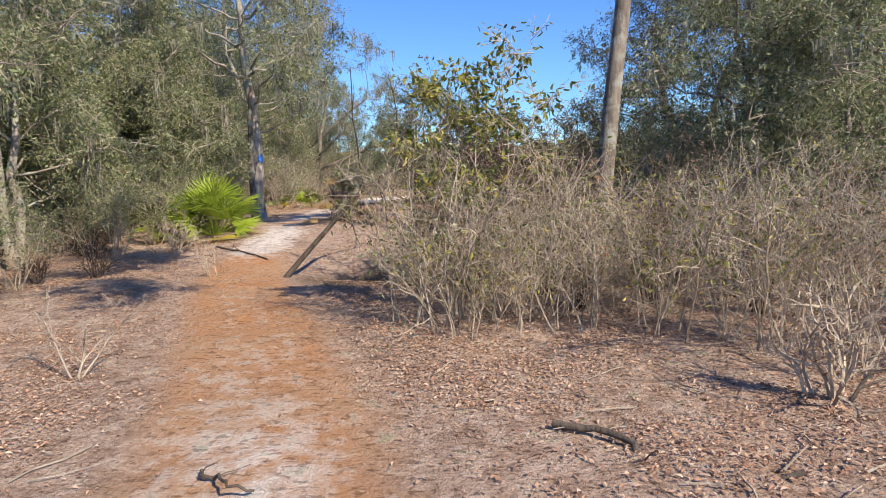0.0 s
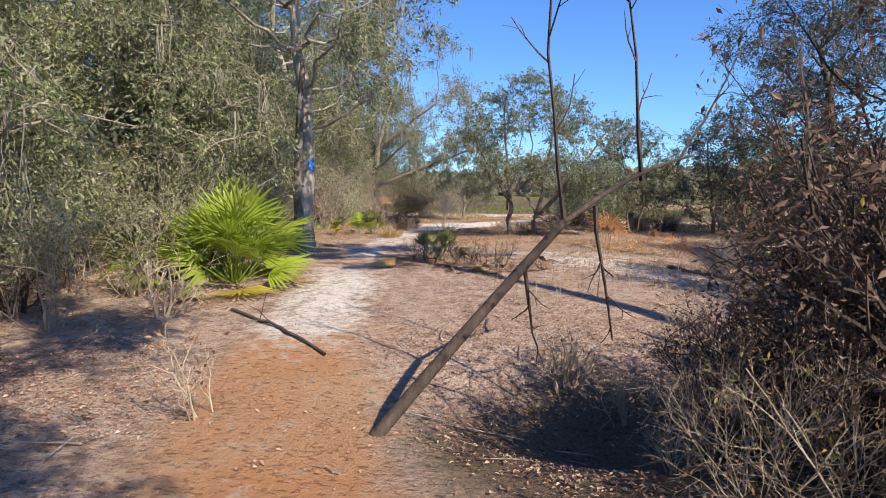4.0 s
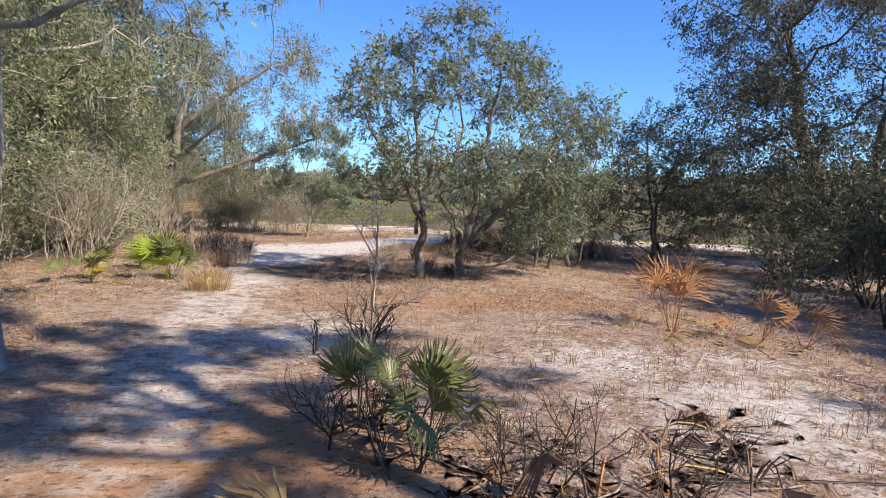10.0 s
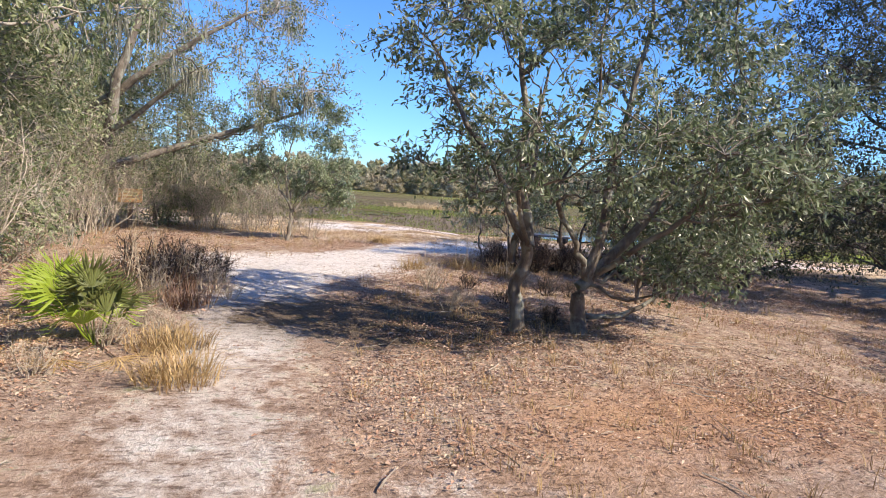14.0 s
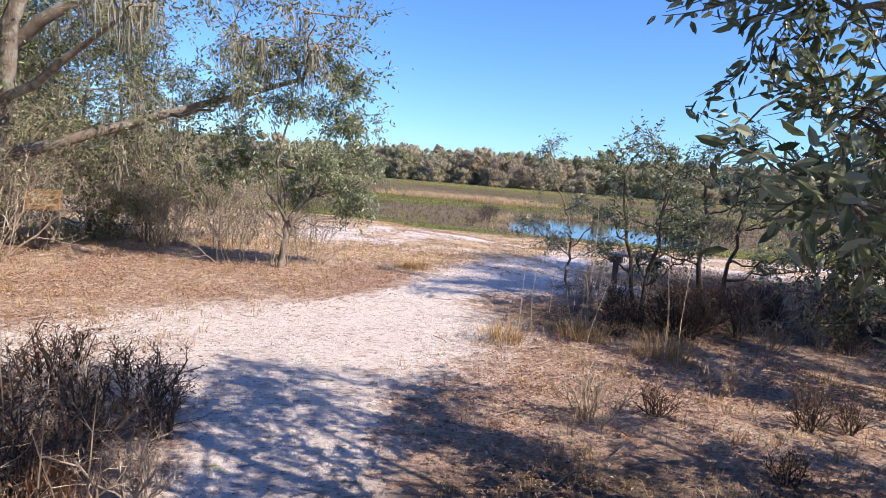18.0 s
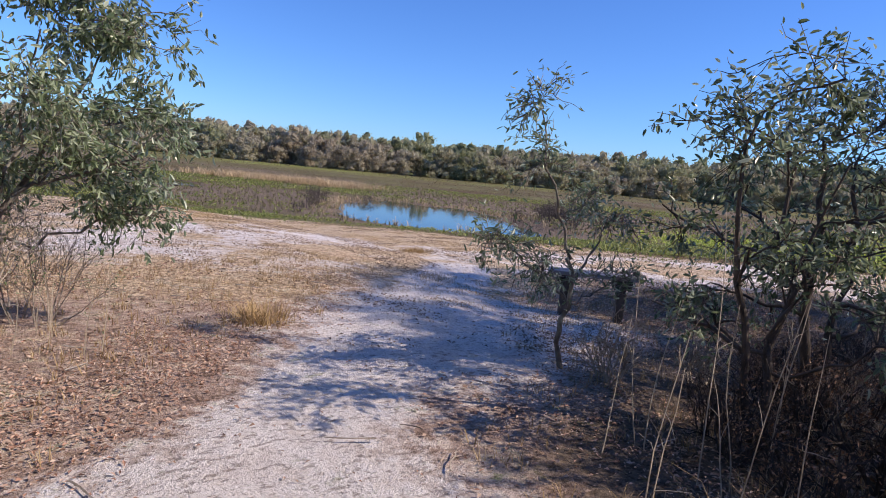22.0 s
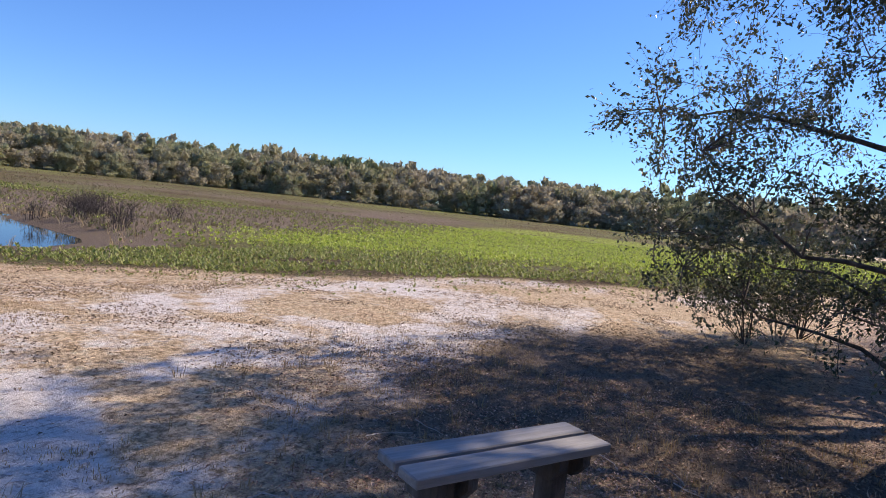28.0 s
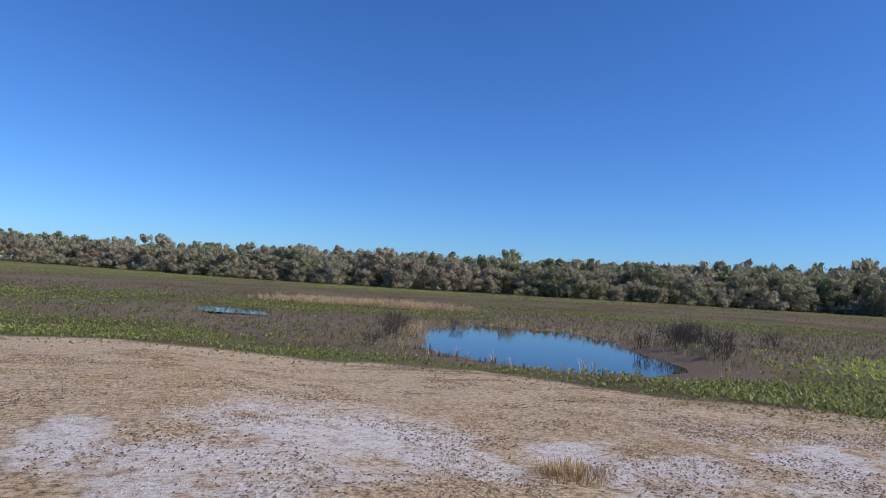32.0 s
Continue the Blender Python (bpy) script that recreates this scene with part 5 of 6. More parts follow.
# scorched palmetto patch and its log
log_between("fallen_branch", (3.88, 18.95, float(height(3.88, 18.95)) + 0.03), (4.6, 18.1, float(height(4.6, 18.1)) + 0.02), 0.04, 0.03, BARK_DARK, "short dark broken branch on the sand", 92)
make_palmetto(at(0.3, 18.35), "half-scorched palmetto with some green fronds", 93, 0.46, ((6, PALM_DARK, 1.0, 1.5, 0.02), (3, PALM_DARK, 0.6, 1.0, 0.1), (6, PALM_BURNT, 0.6, 1.2, 1.8)), "burnt palmettos")
make_palmetto(at(-0.02, 18.75), "half-scorched palmetto with some green fronds", 94, 0.5, ((4, PALM_DARK, 1.0, 1.5, 0.02), (6, PALM_BURNT, 0.6, 1.3, 1.6)), "burnt palmettos")
for k, (x, y, s) in enumerate(((0.75, 17.75, 0.62), (1.1, 17.4, 0.6), (0.55, 18.0, 0.5), (1.35, 17.85, 0.5), (0.9, 18.2, 0.5))):
    make_palmetto(at(x, y), "scorched brown palmetto with collapsed hanging fronds", 95 + k, s, ((9, PALM_BURNT, 0.6, 1.4, 2.0), (2, PALM_RUST, 0.4, 1.0, 1.6)), "burnt palmettos")
for k, (x, y, s) in enumerate(((0.2, 18.1, 0.5), (0.7, 18.0, 0.55), (1.2, 17.6, 0.5), (1.0, 18.1, 0.45), (-0.1, 18.5, 0.5))):
    make_brush("scorched_twigs", at(x, y), "charred leafless twigs among burnt palmettos", 160 + k, s * 1.3, 8, TWIG_DARK, splay=0.8, girth=0.007, foot=0.2, group="charred twigs")
v, f = fan(np.random.default_rng(101), 22, 0.42, 2.9, 0.25, 0.12, 0.2, 0.0, 0.014)
v[:, 2] = np.maximum(v[:, 2], 0.02)
frond = thing("fallen_frond", at(-0.05, 17.72, 0.0), "yellowed palmetto frond lying on the ground", "palm frond", turn=3.4)
part("leaf", (v, f), PALM_TAN, frond)
v, f = fan(np.random.default_rng(102), 14, 0.3, 1.2, 0.2, 0.1, 0.2, 0.0, 0.014)
v[:, 2] = np.maximum(v[:, 2], 0.02)
frond = thing("fallen_frond", at(1.15, 16.95, 0.0), "small yellowed palmetto frond lying on the ground", "palm frond", turn=1.9)
part("leaf", (v, f), PALM_TAN, frond)

make_palmetto(at(-2.5, 24.45), "yellow-green palmetto with dry lower fronds", 105, 0.58, ((9, PALM_DARK, 0.9, 1.5, 0.02), (4, PALM_GREEN, 0.8, 1.4, 0.05), (6, PALM_TAN, 0.1, 0.5, 0.6)))
make_palmetto(at(-3.45, 24.2), "small palmetto with a yellow frond", 106, 0.48, ((5, PALM_DARK, 0.6, 1.3, 0.1), (2, PALM_YELLOW, 0.8, 1.3, 0.1), (7, PALM_TAN, 0.1, 0.5, 0.8)))
make_palmetto(at(-3.05, 25.35), "fresh green palmetto beside the trail", 107, 0.5, ((9, PALM_GREEN, 0.8, 1.5, 0.05), (4, PALM_TAN, 0.1, 0.4, 0.6)))
make_palmetto(at(3.15, 21.2), "dry rust-coloured palmetto on the clearing's edge", 108, 0.7, ((7, PALM_RUST, 1.0, 1.5, 0.05), (7, PALM_TAN, 0.3, 1.0, 1.4), (5, PALM_TAN, 0.1, 0.5, 0.5)), "dry palmettos")
make_palmetto(at(3.7, 20.7), "dry tan palmetto on the clearing's edge", 109, 0.55, ((3, PALM_RUST, 0.8, 1.3, 0.1), (8, PALM_TAN, 0.3, 1.0, 1.5)), "dry palmettos")
make_palmetto(at(4.4, 20.9), "dry tan palmetto on the clearing's edge", 110, 0.5, ((3, PALM_RUST, 0.8, 1.3, 0.1), (7, PALM_TAN, 0.2, 0.9, 1.3)), "dry palmettos")

# bare saplings
make_brush("bare_sapling", at(0.05, 19.95), "bare pale-tipped sapling with spreading dark twigs", 111, 1.9, 1, TWIG_TAN, splay=0.06, girth=0.013, foot=0.0, sp=dict(BRUSH, seg=[7, 5, 4, 3], kids=[8, 4, 3], tilt=[0.95, 0.7, 0.8], low=[0.25, 0.2, 0.2], jit=[0.05, 0.2, 0.25, 0.28], ratio=[0.48, 0.5, 0.5]), category="sapling", group="bare saplings")
make_brush("bare_sapling", at(0.08, 20.1), "dark leafless shrub with crooked twigs", 112, 0.9, 6, TWIG_DARK, splay=0.9, girth=0.014, foot=0.06, category="sapling", group="bare saplings")
make_brush("bare_sapling", at(-0.35, 20.35), "dark leafless shoot beside the trail", 117, 0.5, 2, TWIG_DARK, splay=0.2, girth=0.01, foot=0.03, category="sapling", group="bare saplings")
make_brush("bare_sapling", at(2.47, 15.5), "thin upright bare sapling on the sand", 118, 1.5, 1, TWIG_TAN, splay=0.05, girth=0.009, foot=0.0, sp=dict(BRUSH, low=[0.6, 0.2, 0.2], jit=[0.05, 0.2, 0.25, 0.28]), category="sapling", group="bare saplings")
make_brush("bare_sapling", at(1.72, 15.25), "low bare twigs on the sand", 119, 0.5, 3, TWIG_TAN, splay=0.3, girth=0.006, foot=0.08, category="sapling", group="bare saplings")
make_brush("bare_sapling", at(1.08, 7.3), "thin bare grey sapling beside the trail", 113, 1.0, 3, TWIG_GREY, splay=0.3, girth=0.01, foot=0.05, category="sapling", group="bare saplings")
make_brush("bare_sapling", at(-0.15, 11.9), "thin bare sapling with a few dead leaves", 114, 0.8, 4, TWIG_TAN, LEAF_DEAD, 60, 0.05, splay=0.5, girth=0.009, foot=0.1, category="sapling", group="bare saplings")
make_brush("bare_sapling", at(3.4, 17.0), "thin bare sapling on the sand", 115, 1.1, 1, TWIG_GREY, splay=0.1, girth=0.01, foot=0.0, category="sapling", group="bare saplings")
thicket(2.4, 6.8, 29.2, 31.6, 22, [4, 5], lambda x, y: True, 0.45, 0.8)
thicket(-3.6, -1.9, 25.6, 28.4, 14, [4, 5], lambda x, y: trail_distance(np.array(x), np.array(y)) > 0.5, 0.4, 0.7)
for x, y, s in ((-2.6, 28.0, 0.9), (-2.15, 27.95, 0.75), (-2.3, 27.3, 0.8), (-2.9, 27.5, 1.0), (-1.95, 27.5, 0.6), (-2.5, 26.8, 0.8), (2.5, 30.3, 0.8), (3.1, 30.2, 0.9), (3.7, 30.3, 0.9), (3.0, 29.7, 0.9), (2.2, 29.7, 0.7), (4.3, 30.9, 0.9), (5.2, 31.0, 1.0), (5.8, 30.3, 1.0)):
    plant(5, x, y, s, x * 9)
for x, y, s in ((2.7, 30.6, 0.32), (3.2, 30.3, 0.4), (3.8, 30.9, 0.4), (4.4, 31.3, 0.36), (3.0, 29.6, 0.4), (3.9, 29.9, 0.5), (5.0, 30.8, 0.45), (5.6, 31.4, 0.36), (6.4, 31.0, 0.45)):
    copy_thing(dense, spot(x, y, x * 5, s))
thicket(0.2, 2.6, 25.4, 28.4, 9, [4, 5], lambda x, y: True, 0.35, 0.6)
thicket(3.6, 5.6, 15.6, 19.6, 9, [4], lambda x, y: True, 0.5, 1.0)
thicket(-3.6, -1.7, 22.6, 26.5, 5, [4], lambda x, y: True, 0.3, 0.5)

for k, (x, y, tall) in enumerate(((1.2, 15.6, 0.35), (1.55, 15.3, 0.5), (1.8, 15.75, 0.4), (2.05, 15.2, 0.6), (2.25, 15.9, 0.45), (2.7, 15.6, 0.7), (2.9, 16.3, 0.55), (3.2, 15.4, 0.5), (1.45, 16.1, 0.3), (2.5, 16.6, 0.6), (3.4, 16.4, 0.8), (3.7, 17.3, 0.7), (3.1, 17.4, 0.5), (0.95, 16.2, 0.3))):
    make_brush("dry_weed", at(x, y), "thin upright leafless weed on the sand", 170 + k, tall, 1 + k % 2, TWIG_TAN, LEAF_DEAD, 8, 0.02, splay=0.12, girth=0.005, foot=0.04, sp=dict(BRUSH, depth=2, kids=[4, 2, 0], low=[0.45, 0.3, 0.2], jit=[0.06, 0.2, 0.25, 0.28], ratio=[0.3, 0.5, 0.5]), category="weed", group="thin weeds on the sand")
for k, (x, y, s) in enumerate(((1.5, 18.3, 0.75), (1.75, 17.9, 0.8), (0.35, 17.8, 0.6), (0.6, 17.55, 0.6), (1.95, 18.5, 0.65), (1.35, 17.35, 0.65), (0.15, 18.95, 0.6), (0.95, 17.75, 0.8))):
    make_palmetto(at(x, y), "burnt palmetto with dark drooping fronds on upright stalks", 180 + k, s, ((12, PALM_BURNT, 0.7, 1.5, 2.2), (3, PALM_TAN, 0.2, 0.8, 1.6), (2, PALM_RUST, 0.6, 1.2, 1.9)), "burnt palmettos")

# grass clumps
for k, (x, y, tall, n, mat, label) in enumerate((
    (-1.8, 23.6, 0.24, 420, STRAW, "orange-tan dry grass clump beside the trail"), (0.82, 29.5, 0.28, 200, STRAW, "dry tan grass clump on the sand"),
    (0.85, 33.6, 0.19, 480, STRAW, "dry tan grass clump at the sand's edge"), (5.7, 39.43, 0.13, 520, STRAW, "low dry tussock on the bare sand"), (4.0, 36.0, 0.12, 200, STALK, "low dry tussock on the bare sand"),
    (1.7, 29.6, 0.3, 200, STRAW, "dry tan grass clump under young trees"), (2.2, 28.9, 0.35, 200, STRAW, "dry tan grass clump under young trees"), (-2.6, 26.3, 0.3, 260, STALK, "pale dry weed clump beside the trail"), (-1.97, 24.35, 0.22, 420, STRAW, "orange-tan dry grass clump beside the trail"), (-2.4, 26.9, 0.36, 300, LEAF_DEAD, "dark brown withered grass in the shade"), (-2.9, 26.5, 0.36, 300, LEAF_DEAD, "dark brown withered grass in the shade"), (-2.1, 25.9, 0.3, 260, LEAF_DEAD, "dark brown withered grass in the shade"))):
    make_clump(at(x, y, 0.0), label, 120 + k, tall, n, mat, 1.2, 0.34 if y > 35 else 0.26)


def tall_weeds(place, label, seed, count, tall, foot):
    rng = np.random.default_rng(seed)
    ob = thing("tall_weeds", place, label, "weeds", "tall dry weeds")
    for _ in range(count):
        p = np.array([rng.normal(0, foot), rng.normal(0, foot), 0])
        d = unit(np.array([rng.normal(0, 0.1), rng.normal(0, 0.1), 1.0]))
        pts = wander(rng, p, d, tall * rng.uniform(0.6, 1.1), 6, 0.05, 0)
        br = [(pts, np.linspace(0.0045, 0.0015, 7), 3)]
        for k in range(3):
            q = pts[rng.integers(3, 6)]
            br.append((wander(rng, q, unit(rng.normal(0, 0.6, 3) + np.array([0, 0, 0.6])), 0.12, 3, 0.2, -0.05), np.linspace(0.002, 0.001, 4), 3))
        part("stalk", tubes(br), STALK, ob)
    return ob


tall_weeds(at(-2.55, 26.35), "pale upright dry weed stalks beside the trail", 131, 14, 0.75, 0.28)
tall_weeds(at(-2.9, 26.9), "pale upright dry weed stalks beside the trail", 132, 12, 0.7, 0.3)
tall_weeds(at(1.55, 29.7), "tall pale dry weed stalks under young trees", 133, 5, 1.0, 0.35)
tall_weeds(at(2.1, 29.2), "tall pale dry weed stalks under young trees", 134, 4, 1.1, 0.3)
tall_weeds(at(2.0, 30.5), "tall arching pale grass stalks beside the sand", 136, 4, 1.35, 0.22)
tall_weeds(at(2.3, 30.2), "tall arching pale grass stalks beside the sand", 137, 3, 1.2, 0.2)
tall_weeds(at(-0.75, 33.4), "pale dry weed stalks under the slim tree", 135, 7, 0.6, 0.3)


# ---- bench ----
def bench():
    ob = thing("bench", at(4.975, 33.815, 0.0), "weathered grey backless bench of two planks on posts", "bench", turn=radians(-38.7))
    top = 0.57
    for y0, y1 in ((-0.158, -0.016), (0.016, 0.158)):
        part("plank", boxed(bmesh.new(), -0.56, 0.56, y0, y1, top - 0.045, top, 0.006), PLANK, ob, "grey weathered seat plank")
    for x in (-0.34, 0.34):
        part("post", boxed(bmesh.new(), x - 0.05, x + 0.05, -0.06, 0.06, -0.15, top - 0.045, 0.005), POST, ob)
        bm = bmesh.new()
        w = 0.025
        prof = [(-0.14, top - 0.047), (0.14, top - 0.047), (0.14, top - 0.1), (0.075, top - 0.17), (-0.075, top - 0.17), (-0.14, top - 0.1)]
        for sgn in (-1, 1):
            xa, xb = x + sgn * 0.052, x + sgn * (0.052 + 2 * w)
            a = [bm.verts.new((xa, y, z)) for y, z in prof]
            b = [bm.verts.new((xb, y, z)) for y, z in prof]
            bm.faces.new(a if sgn < 0 else a[::-1])
            bm.faces.new(b[::-1] if sgn < 0 else b)
            for i in range(6):
                j = (i + 1) % 6
                bm.faces.new((a[i], b[i], b[j], a[j]) if sgn < 0 else (a[j], b[j], b[i], a[i]))
        part("bracket", bm, POST, ob)


bench()


def sign():
    ob = thing("trail_sign", at(-4.55, 34.2, 0.0), "small brown wooden trail sign on a post", "sign", turn=radians(8))
    part("post", boxed(bmesh.new(), -0.05, 0.05, -0.02, 0.06, -0.1, 0.75, 0.005), POST, ob)
    part("board", boxed(bmesh.new(), -0.24, 0.24, -0.055, -0.024, 0.58, 0.87, 0.006), SIGN_BOARD, ob)
    for z, w in ((0.8, 0.36), (0.73, 0.28), (0.66, 0.33)):
        part("lettering", boxed(bmesh.new(), -w / 2, w / 2, -0.06, -0.0575, z - 0.014, z + 0.014, 0), SIGN_PALE, ob, "pale lettering too small to read")


sign()

# blue mark on the blazed tree, wrapped on its sunny side
v, f = blaze_patch()
mark = part("blaze", (v, f), BLUE_PAINT, blazed, "blue painted blaze")


# ---- loose ground cover ----
def on_ground(x, y):
    return np.stack([x, y, height(x, y)], 1)


def leaf_litter():
    rng = np.random.default_rng(201)
    n = 800000
    x, y = rng.uniform(-6, 9, n), rng.uniform(4, 36.5, n)
    d = trail_distance(x, y)
    sand, clay = covers(x, y)[0][:, 0], covers(x, y)[0][:, 1]
    dense = 0.42 * step(d, 0.4, 1.4) * (1 - 0.85 * sand) * (1 - 0.6 * clay) + 0.03
    dense = dense + 0.5 * (1.4 * blob(x, y, 1.6, 23.6, 2.8, 1.7) + blob(x, y, 3.9, 6.8, 2.4, 2.2) + 1.7 * blob(x, y, -1.5, 32.7, 2.4, 1.4)) * step(d, 0.5, 0.9)
    dense = dense * (1 - 0.75 * blob(x, y, 2.2, 16.6, 3.0, 2.2)) * (1 - 0.3 * step(y, 13, 15) * (1 - step(y, 22, 24)))
    dense = dense * (0.25 + 1.5 * step(value_noise(x, y, 0.7, 21), 0.35, 0.75)) * (1 - 0.8 * step(y, 34, 37))
    dense = dense * (1 - 0.85 * blob(x, y, 2.2, 12.6, 1.5, 1.2))
    keep = rng.random(n) < dense
    p = on_ground(x[keep], y[keep])
    m = len(p)
    az = rng.random(m) * 6.283
    d3 = np.stack([np.cos(az), np.sin(az), rng.normal(0, 0.25, m)], 1)
    s3 = np.stack([-np.sin(az), np.cos(az), rng.normal(0, 0.35, m)], 1)
    long = rng.uniform(0.013, 0.037, (m, 1))
    c = p + np.array([0, 0, 0.012])
    up = np.array([0, 0, 1.0])
    v = np.stack([c - d3 * long / 2, c + s3 * long * 0.24 + up * long * 0.18, c + d3 * long / 2, c - s3 * long * 0.24 + up * long * 0.18], 1).reshape(-1, 3)
    me = mesh_of("leaf_litter", v, np.arange(m * 4).reshape(-1, 4), LITTER)
    tagged(new("leaf_litter", me), "brown fallen oak leaves strewn over the ground", "leaves", kind="stuff")


leaf_litter()


def shore_debris():
    """Small dark crumbs of peat and dead leaves over the bare shore."""
    rng = np.random.default_rng(231)
    n = 480000
    x, y = rng.uniform(-7, 22, n), rng.uniform(29, 52, n)
    keep = (y < shore(x) + 1) & (rng.random(n) < 0.5 * step(value_noise(x, y, 0.8, 61), 0.45, 0.85) + 0.03 + 0.9 * blob(x, y, 6.2, 31.4, 4.0, 2.0) + 0.25 * step(y - shore(x), -3.5, -0.5)) & (y > 33 - 0.25 * x)
    p = on_ground(x[keep], y[keep])
    m = len(p)
    az = rng.random(m) * 6.283
    d3 = np.stack([np.cos(az), np.sin(az), rng.normal(0, 0.3, m)], 1)
    s3 = np.stack([-np.sin(az), np.cos(az), rng.normal(0, 0.3, m)], 1)
    long = rng.uniform(0.012, 0.04, (m, 1))
    c, up = p + np.array([0, 0, 0.008]), np.array([0, 0, 1.0])
    v = np.stack([c - d3 * long / 2, c + s3 * long * 0.3 + up * long * 0.35, c + d3 * long / 2, c - s3 * long * 0.3 + up * long * 0.2], 1).reshape(-1, 3)
    me = mesh_of("shore_debris", v, np.arange(m * 4).reshape(-1, 4), DEBRIS)
    tagged(new("shore_debris", me), "dark crumbs of dead leaves over the bare shore", "debris", kind="stuff")


shore_debris()


def ground_twigs():
    rng = np.random.default_rng(202)
    out = []
    while len(out) < 1500:
        x, y = rng.uniform(-4.5, 7), rng.uniform(4, 36)
        d = float(trail_distance(np.array(x), np.array(y)))
        if rng.random() > 0.12 + 0.8 * float(step(d, 0.5, 1.5)):
            continue
        az, long = rng.random() * 6.283, rng.uniform(0.08, 0.5) ** 1.3
        s = np.linspace(-0.5, 0.5, 4)
        px, py = x + s * long * math.cos(az) + rng.normal(0, 0.012, 4), y + s * long * math.sin(az) + rng.normal(0, 0.012, 4)
        out.append((np.stack([px, py, height(px, py) + 0.012 + rng.random() * 0.02], 1), np.linspace(0.006, 0.003, 4) * rng.uniform(0.5, 1.2), 3))
    v, f = tubes(out)
    tagged(new("twig_litter", mesh_of("twig_litter", v, f, TWIG_GREY)), "thin grey twigs scattered on the ground", "twigs", kind="stuff")


ground_twigs()


def grass_stubble(name, label, seed, count, region, mat, tall, per, thick):
    rng = np.random.default_rng(seed)
    x0, x1, y0, y1, weight = region
    vs, fs, n0, done = [], [], 0, 0
    x, y = rng.uniform(x0, x1, count * 6), rng.uniform(y0, y1, count * 6)
    keep = rng.random(len(x)) < weight(x, y)
    x, y = x[keep][:count], y[keep][:count]
    z = height(x, y)
    for p in np.stack([x, y, z], 1):
        v, f = blades(rng, p, int(rng.integers(max(2, per // 2), per + 1)), tall * rng.uniform(0.5, 1.2), 0.9, thick, 0.06)
        vs.append(v)
        fs += [[i + n0 for i in q] for q in f]
        n0 += len(v)
    me = mesh_of(name, np.concatenate(vs), fs, mat)
    tagged(new(name, me), label, "grass", kind="stuff")


grass_stubble("dry_grass", "short dry grass scattered over the sand", 203, 3800, (-5, 9, 16, 37, lambda x, y: 0.5 * step(trail_distance(x, y), 0.6, 1.6)), STRAW, 0.12, 12, 0.0025)
grass_stubble("dry_turf", "short straw-coloured turf on the bare shore", 204, 20000, (-6, 18, 34, 50, lambda x, y: 0.7 * step(value_noise(x, y, 1.2, 31), 0.5, 0.75) * step(value_noise(x, y, 0.35, 32), 0.3, 0.6) * (y < shore(x))), STRAW, 0.04, 6, 0.0022)


def marsh_plants(name, label, seed, count, near, far, mat, size, weight):
    """Low leafy rosettes, denser and coarser with distance from the shore."""
    rng = np.random.default_rng(seed)
    n = count * 8
    az, r = np.radians(rng.uniform(-112, 30, n)), near + (far - near) * rng.random(n) ** 1.5
    x, y = 3 - np.sin(az) * r, 34 + np.cos(az) * r
    keep = rng.random(n) < weight(x, y, r)
    x, y, r = x[keep][:count], y[keep][:count], r[keep][:count]
    p = on_ground(x, y)
    m, k = len(p), 6
    s = (size * (0.6 + r / 60) * rng.uniform(0.6, 1.3, m))[:, None]
    a = rng.random((m, 1)) * 6.283 + np.arange(k)[None] * 2.4
    el = rng.uniform(0.35, 1.2, (m, k))
    d = np.stack([np.cos(a) * np.cos(el), np.sin(a) * np.cos(el), np.sin(el)], -1)
    side = np.stack([-np.sin(a), np.cos(a), 0 * a], -1)
    b = p[:, None] + 0 * d
    L = s[:, :, None]
    v = np.stack([b, b + d * L * 0.55 + side * L * 0.2, b + d * L, b + d * L * 0.55 - side * L * 0.2], 2).reshape(-1, 3)
    me = mesh_of(name, v, np.arange(m * k * 4).reshape(-1, 4), mat)
    tagged(new(name, me), label, "marsh plants", kind="stuff")


def wet(x, y):
    return (in_pond(x, y, POND) > -0.03) | (in_pond(x, y, POND_FAR) > -0.03)


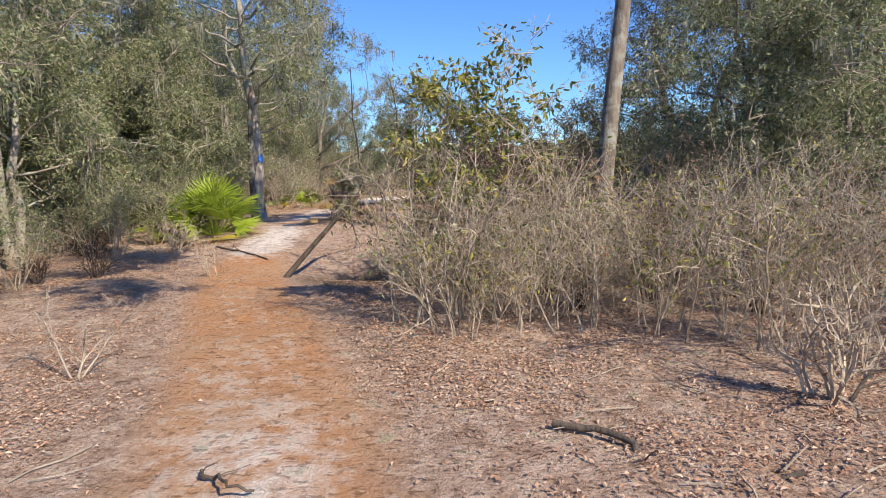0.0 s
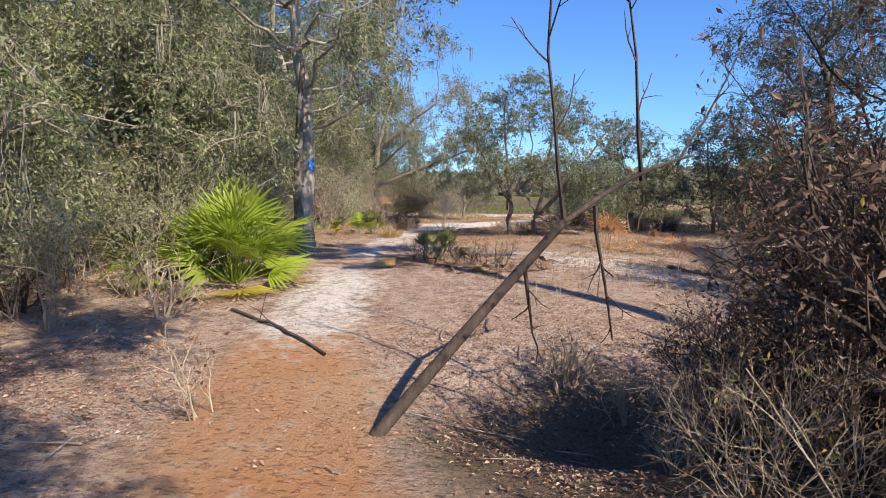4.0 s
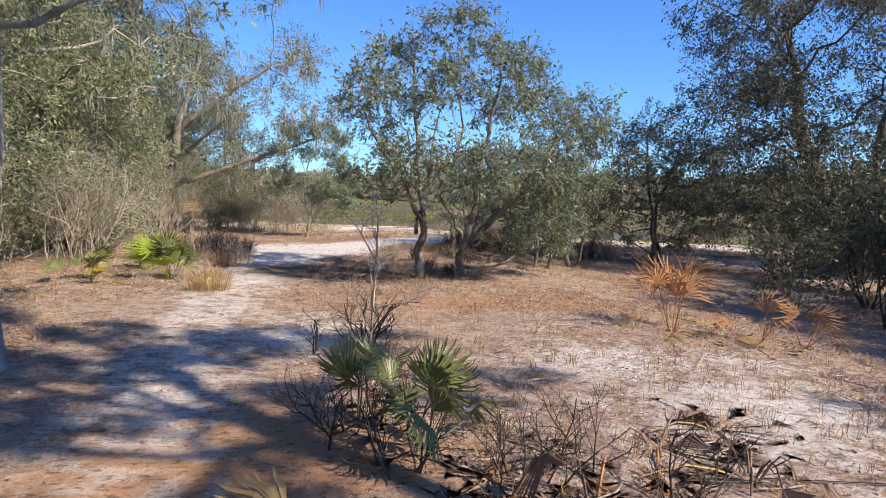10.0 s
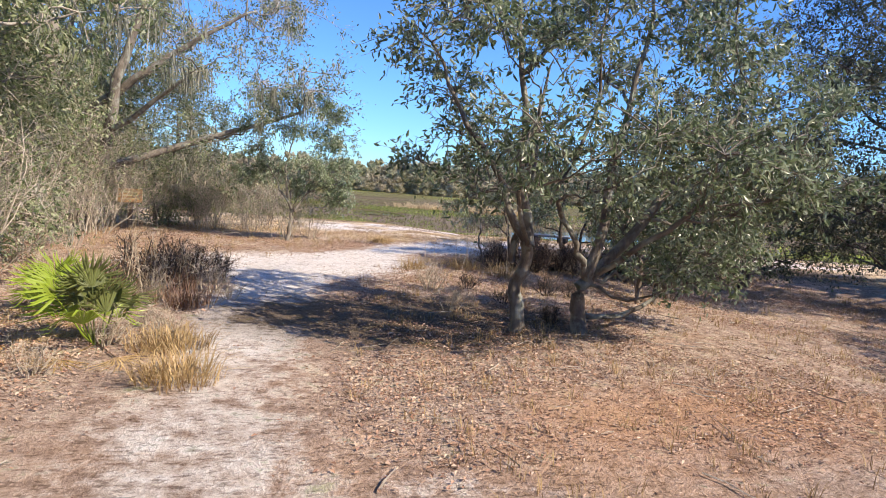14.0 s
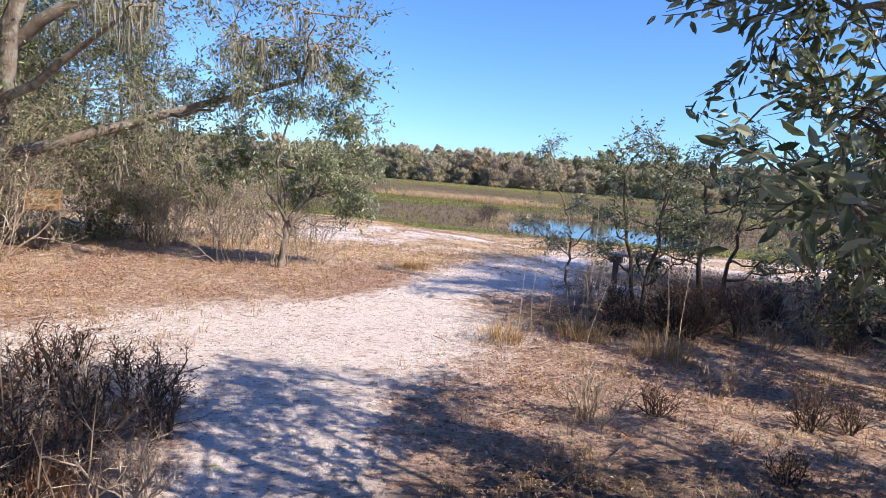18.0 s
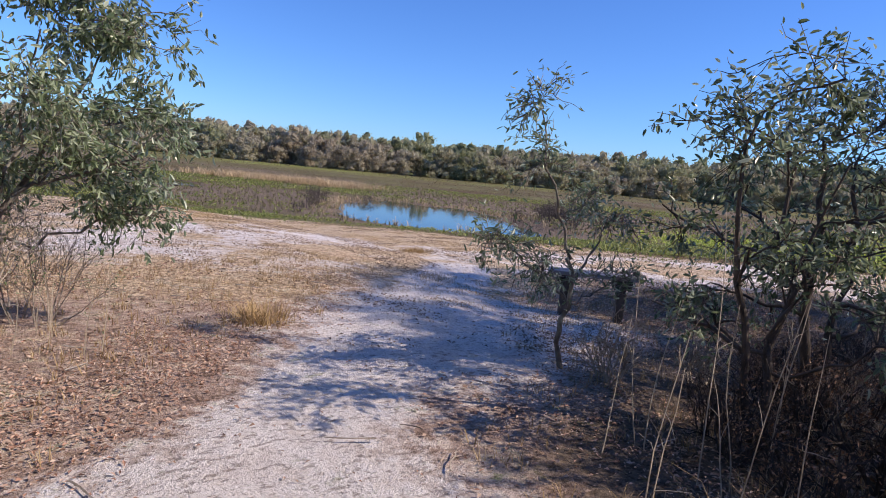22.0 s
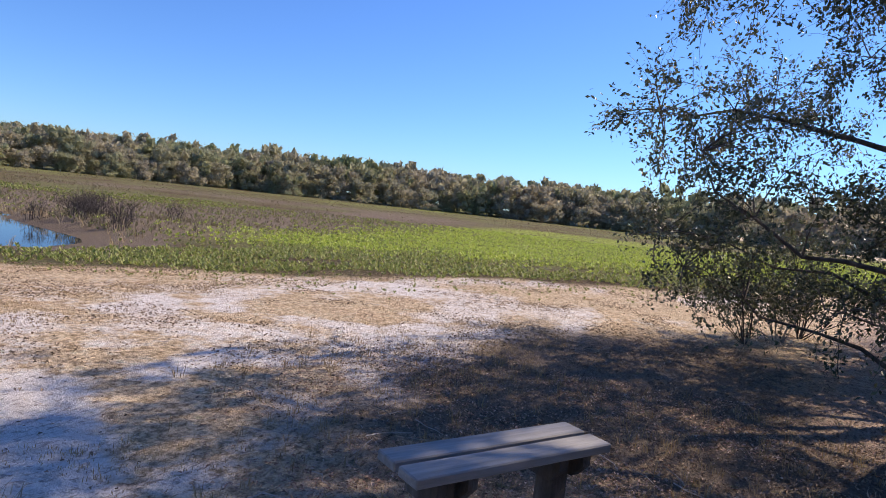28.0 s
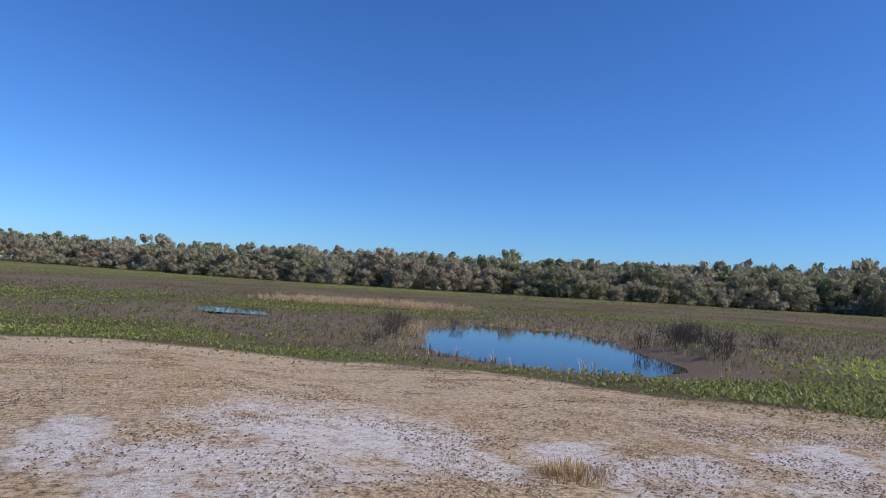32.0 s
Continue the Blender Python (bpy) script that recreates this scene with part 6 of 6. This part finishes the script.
marsh_plants("marsh_plants", "low green marsh plants along the pond shore", 205, 26000, 8, 80, MARSH, 0.135, lambda x, y, r: step(y - shore(x) + 2.5 * (value_noise(x, y, 2.5, 9) - 0.5), -1.2, 2.5) * (0.15 + 0.85 * step(value_noise(x, y, 3, 41), 0.3, 0.6)) * (1 - 0.85 * np.clip(2 * covers(x, y)[1][:, 0], 0, 1)) * ~wet(x, y))
marsh_plants("lime_plants", "bright lime-green marsh plants in the open meadow", 206, 16000, 14, 80, MARSH_LIME, 0.145, lambda x, y, r: covers(x, y)[1][:, 1] * ~wet(x, y))
marsh_plants("shore_sprouts", "scattered dark sprouts on the bare shore", 207, 1500, 5, 24, MARSH, 0.07, lambda x, y, r: 0.6 * step(y - shore(x), -7, -0.5) * (y < shore(x)))
grass_stubble("pale_reeds", "pale tan reeds standing beyond the pond", 208, 2600, (6, 38, 84, 110, lambda x, y: blob(x, y, 21.6, 97, 11, 3.2, radians(-33))), REED, 1.0, 9, 0.02)
grass_stubble("pond_reeds", "thin pale reeds at the pond's far edge", 209, 700, (10, 31, 49, 77, lambda x, y: (np.abs(in_pond(x, y, POND) + 0.05) < 0.09) * (0.12 + 0.88 * (y - 62 > 0.5 * (19.8 - x)))), REED, 0.55, 8, 0.01)
grass_stubble("marsh_sedge", "brown sedge over the middle of the marsh", 210, 8500, (-25, 75, 52, 130, lambda x, y: 0.8 * covers(x, y)[1][:, 0] * ~wet(x, y)), SEDGE, 0.38, 7, 0.013)

marsh_plants("far_sedge", "olive and brown sedge on the far marsh", 211, 10000, 60, 205, SEDGE, 0.08, lambda x, y, r: (0.2 + 0.8 * step(value_noise(x, y, 14, 43), 0.35, 0.7)) * ~wet(x, y))

# stick shrubs on the pond's banks
bank = None
for k, (x, y, s) in enumerate(((30.2, 57.8, 1.0), (27.4, 54.6, 0.9), (31.5, 60.5, 0.8), (25.6, 52.6, 0.7), (34, 62, 0.9), (16.2, 66.2, 0.9), (14.6, 63.4, 0.7), (12.6, 60.2, 0.5), (18.4, 71, 0.8), (36, 58, 0.8), (27.0, 56.0, 0.8), (28.8, 57.0, 1.0), (29.4, 59.2, 0.9), (26.4, 58.4, 0.7), (22.6, 70.5, 0.6))):
    x, y = x - 0.07 * (y - 34.6), y + 0.07 * (x - 2.2)
    if bank is None:
        bank = make_brush("bank_shrub", at(x, y), "leafless dark brush on the pond bank", 221, 1.9, 12, TWIG_DARK, splay=0.8, girth=0.022, foot=0.7, group="brush on the pond banks")
    else:
        copy_thing(bank, spot(x, y, k * 1.7, s))
